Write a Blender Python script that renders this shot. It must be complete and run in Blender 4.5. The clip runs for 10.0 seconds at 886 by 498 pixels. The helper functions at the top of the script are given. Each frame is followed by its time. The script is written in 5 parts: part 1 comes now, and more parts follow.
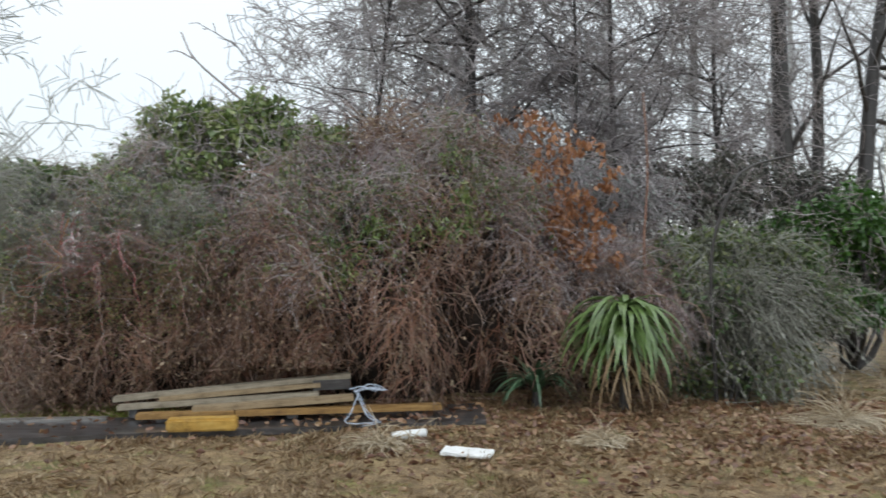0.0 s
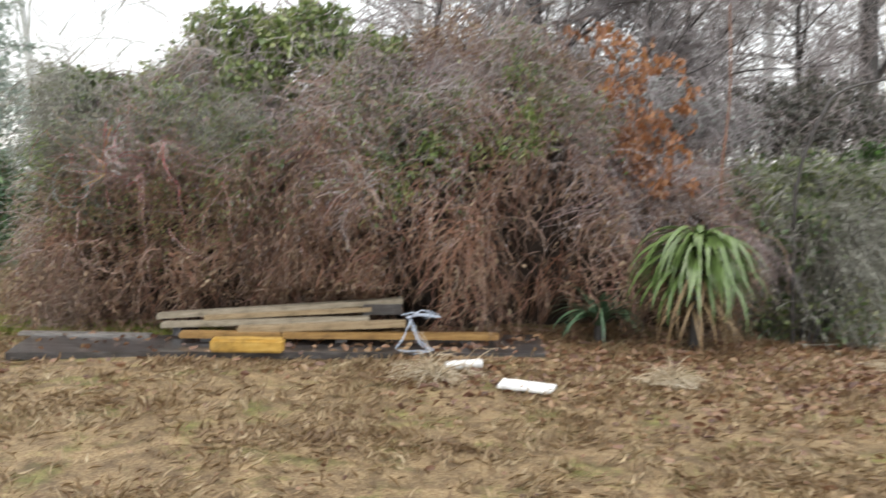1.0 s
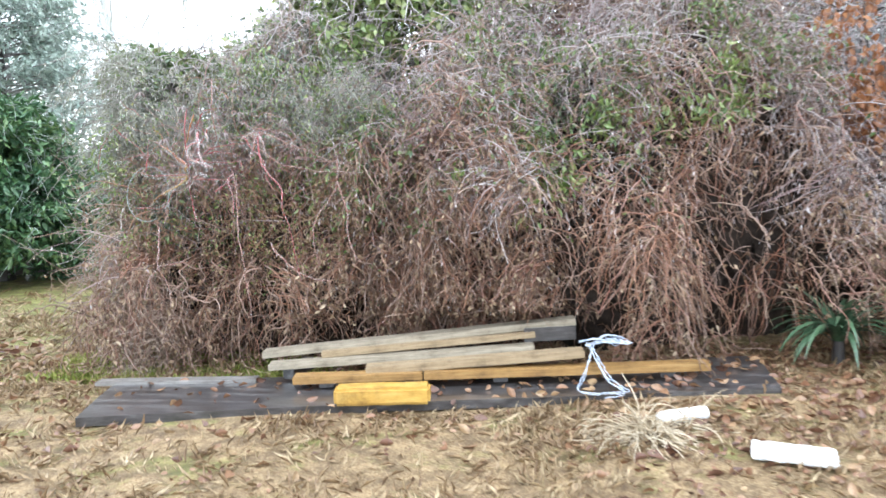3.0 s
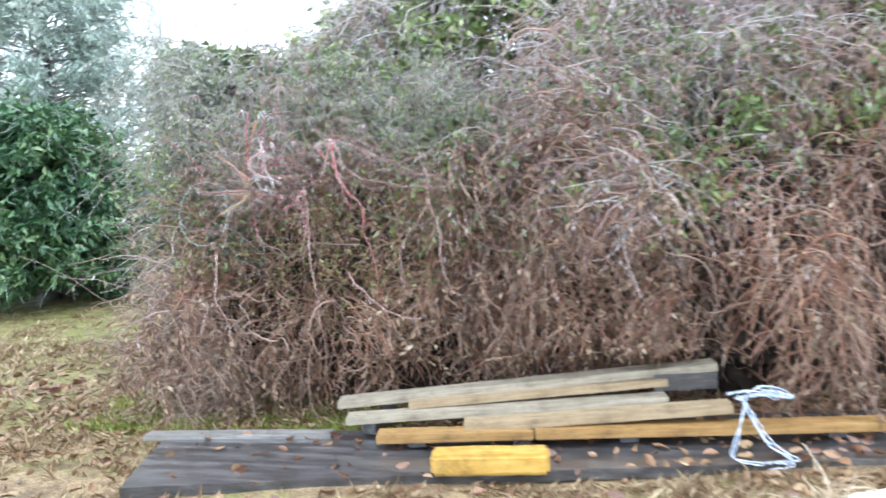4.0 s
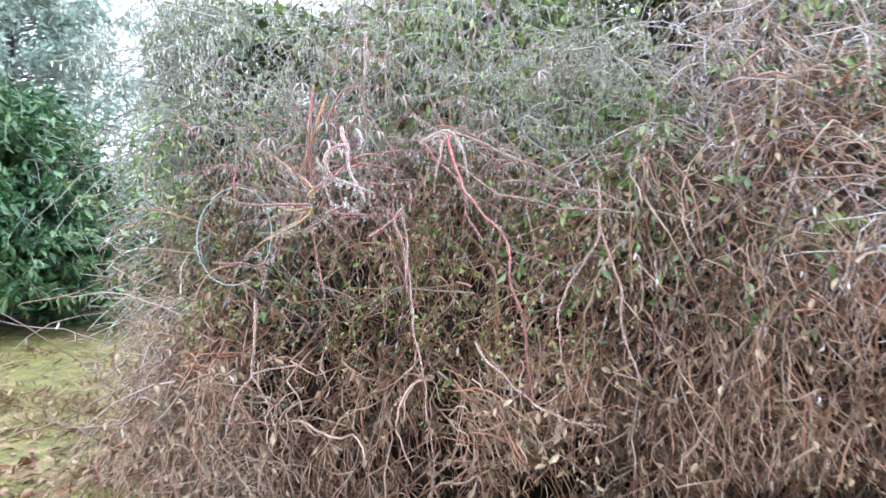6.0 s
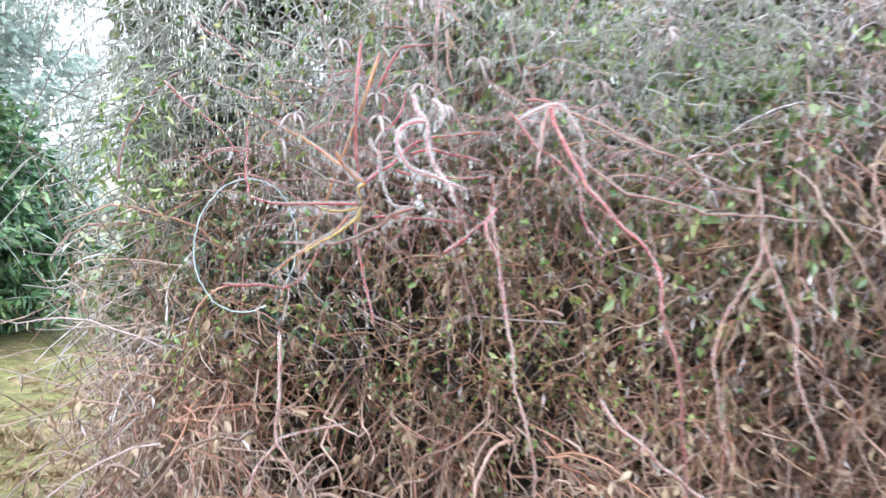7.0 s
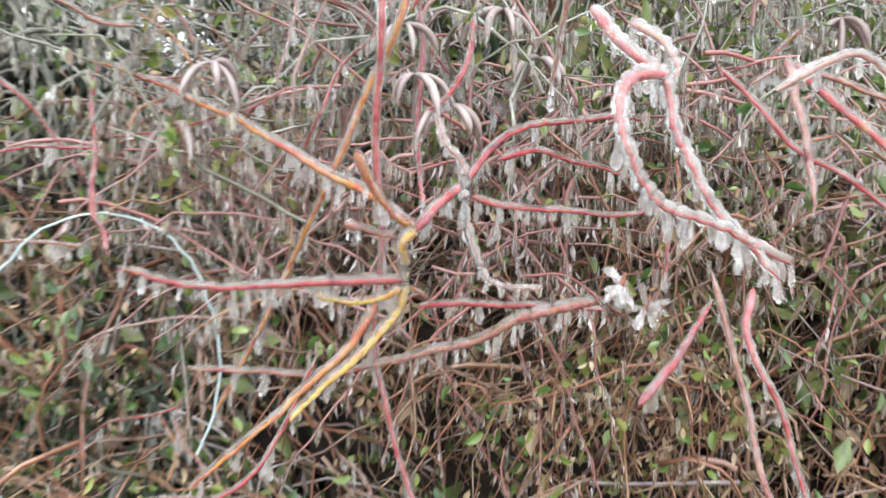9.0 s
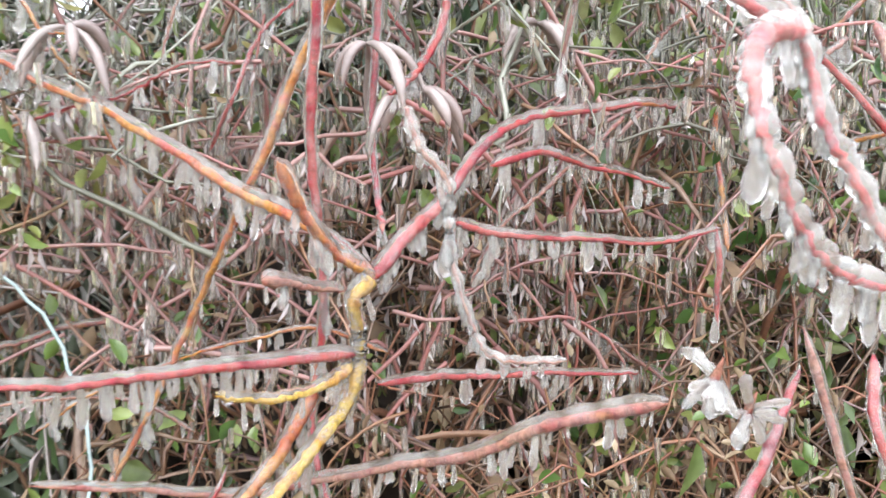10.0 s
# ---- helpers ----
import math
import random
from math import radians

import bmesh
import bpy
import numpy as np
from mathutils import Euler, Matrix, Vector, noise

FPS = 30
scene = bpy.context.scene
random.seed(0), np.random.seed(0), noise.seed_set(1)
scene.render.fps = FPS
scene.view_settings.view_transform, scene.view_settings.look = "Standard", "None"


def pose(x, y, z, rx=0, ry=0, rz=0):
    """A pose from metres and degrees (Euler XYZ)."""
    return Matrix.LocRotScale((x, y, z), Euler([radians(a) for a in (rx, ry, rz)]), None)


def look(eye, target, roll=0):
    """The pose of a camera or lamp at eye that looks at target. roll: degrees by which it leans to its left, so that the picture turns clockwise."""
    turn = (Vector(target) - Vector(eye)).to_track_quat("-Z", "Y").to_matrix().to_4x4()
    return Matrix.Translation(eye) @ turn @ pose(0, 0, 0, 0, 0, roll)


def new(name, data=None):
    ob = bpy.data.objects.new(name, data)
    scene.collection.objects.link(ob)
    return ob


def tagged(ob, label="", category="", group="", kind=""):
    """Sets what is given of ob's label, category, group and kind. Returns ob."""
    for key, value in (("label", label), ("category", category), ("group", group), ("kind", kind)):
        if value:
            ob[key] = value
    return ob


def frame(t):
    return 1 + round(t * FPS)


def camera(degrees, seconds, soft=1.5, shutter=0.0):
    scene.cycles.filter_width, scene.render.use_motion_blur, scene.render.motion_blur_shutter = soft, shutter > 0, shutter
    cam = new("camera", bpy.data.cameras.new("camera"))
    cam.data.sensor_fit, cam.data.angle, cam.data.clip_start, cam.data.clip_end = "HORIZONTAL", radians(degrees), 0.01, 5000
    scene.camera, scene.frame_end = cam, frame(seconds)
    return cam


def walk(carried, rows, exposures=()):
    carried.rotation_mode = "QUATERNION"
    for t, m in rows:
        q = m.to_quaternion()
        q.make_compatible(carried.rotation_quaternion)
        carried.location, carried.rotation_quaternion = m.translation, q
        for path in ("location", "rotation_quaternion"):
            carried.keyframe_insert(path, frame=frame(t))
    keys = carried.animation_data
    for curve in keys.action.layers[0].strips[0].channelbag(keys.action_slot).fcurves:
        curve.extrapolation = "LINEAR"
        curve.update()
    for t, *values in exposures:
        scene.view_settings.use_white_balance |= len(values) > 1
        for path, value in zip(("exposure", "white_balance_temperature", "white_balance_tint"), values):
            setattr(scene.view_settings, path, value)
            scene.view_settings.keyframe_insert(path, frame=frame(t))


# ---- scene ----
cam = camera(54.9, 10.0, soft=1.55, shutter=0.5)
METRES, EYE, TILT, LEAN, TURN = 8.8, 1.7, 0.0, 0.0, 0.0
ROWS = [
    (0.0, 0.0, 0.0, 0.0, -0.0, 0.0, -0.0),
    (0.2, -0.0025, 0.0043, -0.0024, 1.4, 0.17, -0.35),
    (0.5, -0.0062, 0.0147, -0.0062, 1.96, -1.43, -1.65),
    (0.7, -0.0085, 0.0316, -0.0094, 1.59, -2.86, -1.9),
    (1.0, -0.0123, 0.0625, -0.0132, 3.36, -4.62, -1.65),
    (1.2, -0.0152, 0.0803, -0.0126, 6.11, -5.99, -0.83),
    (1.5, -0.0219, 0.1073, -0.01, 9.04, -6.97, -0.06),
    (1.7, -0.0304, 0.1273, -0.0088, 9.38, -6.93, -1.95),
    (2.0, -0.0459, 0.1596, -0.0077, 9.0, -6.6, -2.67),
    (2.2, -0.0552, 0.1836, -0.0084, 8.52, -6.52, -2.06),
    (2.5, -0.0704, 0.2201, -0.0094, 7.85, -6.48, 0.71),
    (2.7, -0.0823, 0.2426, -0.0085, 8.62, -6.2, 1.47),
    (3.8, -0.1511, 0.3641, -0.0014, 9.78, -6.32, 2.06),
    (4.0, -0.1644, 0.3854, -0.0003, 11.95, -5.8, 2.35),
    (4.2, -0.1798, 0.4048, 0.0005, 12.46, -6.35, 2.23),
    (4.5, -0.2044, 0.4316, 0.0008, 12.59, -6.1, 1.87),
    (4.8, -0.2249, 0.46, 0.0003, 11.95, -6.48, 1.58),
    (5.0, -0.2376, 0.4792, -0.0003, 11.47, -5.24, 2.05),
    (5.2, -0.2501, 0.4985, -0.001, 11.96, -4.93, 1.67),
    (6.3, -0.3179, 0.6051, -0.0049, 8.53, -4.53, -1.1),
    (6.5, -0.3307, 0.6244, -0.0055, 7.69, -4.76, -1.46),
    (6.8, -0.3524, 0.6531, -0.0058, 6.61, -4.72, -1.28),
    (7.0, -0.3674, 0.6714, -0.0054, 6.11, -4.85, -1.05),
    (7.2, -0.3821, 0.6886, -0.0043, 5.22, -5.1, -1.23),
    (7.5, -0.4024, 0.7134, -0.0021, 4.96, -1.27, -1.36),
    (7.7, -0.4132, 0.7304, -0.0005, 3.13, 1.09, -0.63),
    (8.0, -0.4259, 0.7556, 0.0011, 3.02, 0.51, 0.48),
    (8.2, -0.4323, 0.7718, -0.0002, -0.24, 0.06, 0.13),
    (8.5, -0.438, 0.7953, -0.0029, -4.44, -3.05, -0.88),
    (8.7, -0.4378, 0.8107, -0.0028, -6.96, -4.12, -1.2),
    (9.0, -0.4348, 0.832, -0.0015, -7.81, -4.47, -1.4),
    (9.2, -0.4335, 0.844, -0.0001, -9.06, -4.31, -1.25),
    (9.5, -0.432, 0.8586, 0.0018, -9.59, -4.95, -0.89),
    (10.0, -0.4319, 0.8713, 0.0016, -11.57, -5.29, -0.87),
]
walk(cam, [(t, pose(0, 0, EYE, TILT, LEAN, TURN) @ pose(METRES * x, METRES * y, METRES * z, 90 + pitch, roll, yaw)) for t, x, y, z, yaw, pitch, roll in ROWS],
     [(0.0, -0.05, 6450, 7), (0.5, -0.02, 6500, 8), (1.0, 0.55, 6950, 11), (1.5, 1.05, 6750, 10.5), (2.2, 1.42, 6200, 9), (2.7, 1.47, 6100, 8.5), (4.5, 1.55, 5750, 6.5), (5.0, 1.67, 5750, 6.5), (6.5, 1.57, 5900, 7.5), (7.0, 1.77, 5900, 9), (7.5, 1.76, 5900, 10.5), (8.0, 1.05, 6100, 11), (9.0, 1.57, 6500, 9.5), (10.0, 1.7, 6500, 10)])


# ---- light ----
world = bpy.data.worlds.new("overcast_sky")
scene.world = world
world.use_nodes = True
wn, wl = world.node_tree.nodes, world.node_tree.links
wn.clear()
w_out = wn.new("ShaderNodeOutputWorld")
w_sky = wn.new("ShaderNodeTexSky")
w_sky.sky_type, w_sky.sun_disc = "NISHITA", False
w_sky.sun_elevation, w_sky.sun_rotation = radians(50), radians(200)
w_bg1 = wn.new("ShaderNodeBackground")
w_bg1.inputs[1].default_value = 0.03
w_bg2 = wn.new("ShaderNodeBackground")
w_bg2.inputs[0].default_value = (0.93, 0.965, 1.0, 1)
w_geo, w_sep, w_max = wn.new("ShaderNodeTexCoord"), wn.new("ShaderNodeSeparateXYZ"), wn.new("ShaderNodeMath")
w_ramp = wn.new("ShaderNodeMath")
w_max.operation, w_ramp.operation = "MAXIMUM", "MULTIPLY_ADD"
w_max.inputs[1].default_value = 0.0
w_ramp.inputs[1].default_value, w_ramp.inputs[2].default_value = 0.75, 0.85
wl.new(w_geo.outputs["Generated"], w_sep.inputs[0])
wl.new(w_sep.outputs[2], w_max.inputs[0])
wl.new(w_max.outputs[0], w_ramp.inputs[0])
wl.new(w_ramp.outputs[0], w_bg2.inputs[1])
w_add = wn.new("ShaderNodeAddShader")
wl.new(w_sky.outputs[0], w_bg1.inputs[0])
wl.new(w_bg1.outputs[0], w_add.inputs[0])
wl.new(w_bg2.outputs[0], w_add.inputs[1])
wl.new(w_add.outputs[0], w_out.inputs[0])

sun_data = bpy.data.lights.new("sun", "SUN")
sun_data.energy, sun_data.angle, sun_data.color = 0.6, radians(35), (1.0, 0.97, 0.92)
sun = new("sun", sun_data)
sun.matrix_world = look((-5, 0, 14), (0, 8, 0))


# ---- materials ----
def material(name, rough=0.7, coat=0.0, spec=0.5):
    m = bpy.data.materials.new(name)
    m.use_nodes = True
    b = m.node_tree.nodes["Principled BSDF"]
    b.inputs["Roughness"].default_value = rough
    b.inputs["Coat Weight"].default_value = coat
    b.inputs["Coat Roughness"].default_value = 0.12
    b.inputs["Specular IOR Level"].default_value = spec
    return m, m.node_tree.nodes, m.node_tree.links, b


def ramp_node(nodes, stops):
    r = nodes.new("ShaderNodeValToRGB")
    e = r.color_ramp.elements
    while len(e) < len(stops):
        e.new(0.5)
    for el, (p, c) in zip(e, stops):
        el.position, el.color = p, (*c, 1)
    return r


def noise_node(nodes, links, scale, detail=4, rough=0.6, coords="Object"):
    n = nodes.new("ShaderNodeTexNoise")
    n.inputs["Scale"].default_value, n.inputs["Detail"].default_value, n.inputs["Roughness"].default_value = scale, detail, rough
    tc = nodes.new("ShaderNodeTexCoord")
    links.new(tc.outputs[coords], n.inputs["Vector"])
    return n


def island_material(name, colours, rough=0.6, coat=0.3, patch_scale=1.2, translucent=0.0, grain=35):
    """Each separate piece takes its own shade from the ramp; a slow noise shifts them in patches, a fine one mottles them."""
    m, n, l, b = material(name, rough, coat)
    geo = n.new("ShaderNodeNewGeometry")
    big = noise_node(n, l, patch_scale, 3)
    fine = noise_node(n, l, grain, 4)
    mix = n.new("ShaderNodeMath"); mix.operation = "MULTIPLY_ADD"
    l.new(geo.outputs["Random Per Island"], mix.inputs[0]); mix.inputs[1].default_value = 0.55
    sc = n.new("ShaderNodeMath"); sc.operation = "MULTIPLY_ADD"
    l.new(big.outputs["Fac"], sc.inputs[0]); sc.inputs[1].default_value = 1.3; sc.inputs[2].default_value = -0.43
    l.new(sc.outputs[0], mix.inputs[2])
    k = len(colours)
    r = ramp_node(n, [(i / (k - 1), c) for i, c in enumerate(colours)])
    l.new(mix.outputs[0], r.inputs[0])
    mot = n.new("ShaderNodeMix"); mot.data_type = "RGBA"; mot.blend_type = "MULTIPLY"
    mot.inputs[0].default_value = 0.6
    fr = ramp_node(n, [(0.3, (0.45, 0.42, 0.4)), (0.62, (1.25, 1.22, 1.2))])
    l.new(fine.outputs["Fac"], fr.inputs[0])
    l.new(r.outputs[0], mot.inputs[6]); l.new(fr.outputs[0], mot.inputs[7])
    l.new(mot.outputs[2], b.inputs["Base Color"])
    bump = n.new("ShaderNodeBump"); bump.inputs["Strength"].default_value = 0.4; bump.inputs["Distance"].default_value = 0.004
    l.new(fine.outputs["Fac"], bump.inputs["Height"]); l.new(bump.outputs[0], b.inputs["Normal"])
    if translucent:
        tr = n.new("ShaderNodeBsdfTranslucent"); l.new(mot.outputs[2], tr.inputs[0])
        ms = n.new("ShaderNodeMixShader"); ms.inputs[0].default_value = translucent
        out = n["Material Output"]
        l.new(b.outputs[0], ms.inputs[1]); l.new(tr.outputs[0], ms.inputs[2]); l.new(ms.outputs[0], out.inputs[0])
    return m


MAT_VINE = island_material("vine_bark", [(0.045, 0.027, 0.021), (0.115, 0.068, 0.05), (0.205, 0.125, 0.092), (0.33, 0.235, 0.185), (0.25, 0.11, 0.083), (0.46, 0.37, 0.315)], 0.45, 0.6)
MAT_ICY = island_material("icy_twig", [(0.19, 0.145, 0.145), (0.33, 0.275, 0.28), (0.48, 0.44, 0.45), (0.62, 0.605, 0.62)], 0.35, 0.8)
MAT_DEADLEAF = island_material("dead_leaf", [(0.07, 0.043, 0.03), (0.17, 0.11, 0.07), (0.30, 0.21, 0.13), (0.44, 0.35, 0.24), (0.26, 0.22, 0.16)], 0.6, 0.3, translucent=0.25)
MAT_GREEN = island_material("honeysuckle_leaf", [(0.035, 0.075, 0.03), (0.07, 0.13, 0.045), (0.13, 0.19, 0.06), (0.24, 0.27, 0.12), (0.30, 0.30, 0.18)], 0.4, 0.6, translucent=0.3)
MAT_IVY = island_material("ivy_leaf", [(0.05, 0.09, 0.035), (0.11, 0.175, 0.06), (0.19, 0.27, 0.085), (0.31, 0.36, 0.14), (0.26, 0.25, 0.18)], 0.4, 0.5, translucent=0.25)
MAT_CEDAR = island_material("cedar_spray", [(0.02, 0.055, 0.03), (0.045, 0.12, 0.055), (0.10, 0.20, 0.08), (0.24, 0.33, 0.13)], 0.5, 0.3, translucent=0.15)
# ice-white needles, with the misty distance's paleness mixed into the colour
MAT_FROSTGREEN = island_material("frosted_hazed_needle", [(0.26, 0.35, 0.32), (0.40, 0.50, 0.46), (0.54, 0.62, 0.59), (0.68, 0.74, 0.73)], 0.4, 0.6, translucent=0.4)
MAT_BARK = island_material("wet_bark", [(0.02, 0.019, 0.02), (0.035, 0.032, 0.032), (0.06, 0.055, 0.055)], 0.6, 0.4, grain=18)
MAT_GREYTWIG = island_material("bare_twig", [(0.15, 0.13, 0.136), (0.25, 0.227, 0.238), (0.38, 0.355, 0.37), (0.52, 0.515, 0.54)], 0.5, 0.5)
MAT_DULLTWIG = island_material("dull_icy_twig", [(0.07, 0.065, 0.05), (0.14, 0.14, 0.11), (0.25, 0.26, 0.22), (0.42, 0.44, 0.40)], 0.4, 0.6)
MAT_ORANGE = island_material("oak_leaf", [(0.15, 0.06, 0.028), (0.28, 0.115, 0.05), (0.40, 0.19, 0.085), (0.50, 0.29, 0.13)], 0.5, 0.4, translucent=0.3)
MAT_YUCCA = island_material("yucca_leaf", [(0.035, 0.085, 0.03), (0.075, 0.15, 0.045), (0.14, 0.22, 0.07), (0.23, 0.29, 0.12), (0.48, 0.46, 0.28)], 0.35, 0.6, translucent=0.15)
MAT_STRAW = island_material("dead_grass", [(0.15, 0.09, 0.05), (0.24, 0.155, 0.082), (0.33, 0.235, 0.13), (0.47, 0.37, 0.225), (0.58, 0.49, 0.33)], 0.6, 0.3, patch_scale=2.6, translucent=0.2)
MAT_LITTER = island_material("leaf_litter", [(0.06, 0.027, 0.018), (0.13, 0.06, 0.036), (0.22, 0.115, 0.062), (0.31, 0.20, 0.11), (0.42, 0.32, 0.17)], 0.5, 0.4, translucent=0.1)


# ---- mesh helpers ----
RNG = np.random.default_rng(7)


def mesh_from(name, verts, faces, mat, smooth=True):
    """A mesh from vertex and face arrays; all the faces have the same number of corners."""
    me = bpy.data.meshes.new(name)
    verts, faces = np.asarray(verts, np.float32), np.asarray(faces, np.int32)
    k = faces.shape[1]
    me.vertices.add(len(verts)); me.vertices.foreach_set("co", verts.ravel())
    me.loops.add(faces.size); me.loops.foreach_set("vertex_index", faces.ravel())
    me.polygons.add(len(faces))
    me.polygons.foreach_set("loop_start", np.arange(0, faces.size, k, dtype=np.int32))
    me.polygons.foreach_set("use_smooth", np.full(len(faces), smooth))
    me.update(calc_edges=True)
    me.materials.append(mat)
    return me


def part(name, bm, mat, parent, label=""):
    """Links a bmesh or a mesh as one object under a thing or a part."""
    me = bm
    if isinstance(bm, bmesh.types.BMesh):
        me = bpy.data.meshes.new(name)
        bm.to_mesh(me); bm.free()
        me.materials.append(mat)
    ob = new(name, me)
    if parent:
        ob.parent = parent
    return tagged(ob, label)


def empty(name, at, label, category, group="", kind=""):
    ob = new(name)
    ob.location = at
    ob.empty_display_size = 0.1
    return tagged(ob, label, category, group, kind)


def unit(v):
    return v / np.maximum(np.linalg.norm(v, axis=-1, keepdims=True), 1e-9)


def tubes(P, R, sides=4):
    """Tubes along strands: P is strands x points x 3, R strands x points."""
    n, k, _ = P.shape
    T = unit(np.gradient(P, axis=1))
    ref = np.where(np.abs(T[:, :1, 2:3]) > 0.9, np.array([1.0, 0, 0]), np.array([0, 0, 1.0]))
    U = unit(np.cross(T, np.broadcast_to(ref, T.shape)))
    V = np.cross(T, U)
    a = np.arange(sides) / sides * 2 * np.pi
    ring = U[:, :, None] * np.cos(a)[:, None] + V[:, :, None] * np.sin(a)[:, None]
    verts = (P[:, :, None] + ring * R[:, :, None, None]).reshape(-1, 3)
    base = (np.arange(n)[:, None, None] * k + np.arange(k - 1)[None, :, None]) * sides
    j = np.arange(sides)[None, None]
    j2 = (j + 1) % sides
    faces = np.stack([base + j, base + j2, base + sides + j2, base + sides + j], -1).reshape(-1, 4)
    return verts, faces


def joined(pieces):
    vs, fs, o = [], [], 0
    for v, f in pieces:
        vs.append(v); fs.append(f + o); o += len(v)
    return np.concatenate(vs), np.concatenate(fs)


def grow(start, way, length, k, wander, pull, rng=RNG):
    """Strands that wander from their starts; pull bends them each step."""
    n = len(start)
    P = np.empty((n, k, 3)); P[:, 0] = start
    d = unit(np.asarray(way, float))
    step = (np.asarray(length) / (k - 1)).reshape(-1, 1) * np.ones((n, 1))
    pull = np.asarray(pull, float)
    for i in range(1, k):
        d = unit(d + rng.normal(0, wander, (n, 3)) + pull)
        P[:, i] = P[:, i - 1] + d * step
    return P


def taper(n, k, r0, r1, rng=RNG):
    r0 = np.asarray(r0).reshape(-1, 1) * np.ones((n, 1))
    f = np.linspace(0, 1, k)[None]
    return r0 * (1 - f) + r1 * f


# a pointed leaf folded along its middle
LEAF_V = np.array([[0, 0, 0], [-0.5, 0.45, 0.12], [0.5, 0.45, 0.12], [0, 1.0, -0.08]])
LEAF_F = np.array([[0, 3, 1], [0, 2, 3]])


# a rounder leaf for the near growth, 8 triangles
LEAF2_V = np.array([[0, 0, 0], [-0.36, 0.22, 0.08], [0.36, 0.22, 0.08], [-0.5, 0.52, 0.13], [0.5, 0.52, 0.13], [0, 0.45, 0], [-0.3, 0.8, 0.06], [0.3, 0.8, 0.06], [0, 1.0, -0.1]])
LEAF2_F = np.array([[0, 5, 1], [0, 2, 5], [1, 5, 3], [2, 4, 5], [3, 5, 6], [4, 7, 5], [5, 8, 6], [5, 7, 8]])


def scatter(at, way, size, width=0.5, shape=(LEAF_V, LEAF_F), rng=RNG, slim=False):
    """Copies of a small shape, its y axis along way, turned at random about it, joined."""
    n = len(at)
    V, F = shape
    y = unit(np.asarray(way, float))
    x = unit(np.cross(y, rng.normal(0, 1, (n, 3))))
    z = np.cross(x, y)
    size = np.asarray(size).reshape(-1, 1, 1) * np.ones((n, 1, 1))
    width = np.asarray(width).reshape(-1, 1, 1) * np.ones((n, 1, 1))
    verts = at[:, None] + size * (V[None, :, 0:1] * x[:, None] * width + V[None, :, 1:2] * y[:, None] + V[None, :, 2:3] * z[:, None] * (width if slim else 1.0))
    faces = F[None] + (np.arange(n) * len(V))[:, None, None]
    return verts.reshape(-1, 3), faces.reshape(-1, F.shape[1])


# ---- ground ----
def ground_height(x, y):
    return 0.035 * np.sin(0.9 * x + 0.7) * np.sin(0.8 * y) + 0.015 * np.sin(2.3 * x + 1.1 * y)


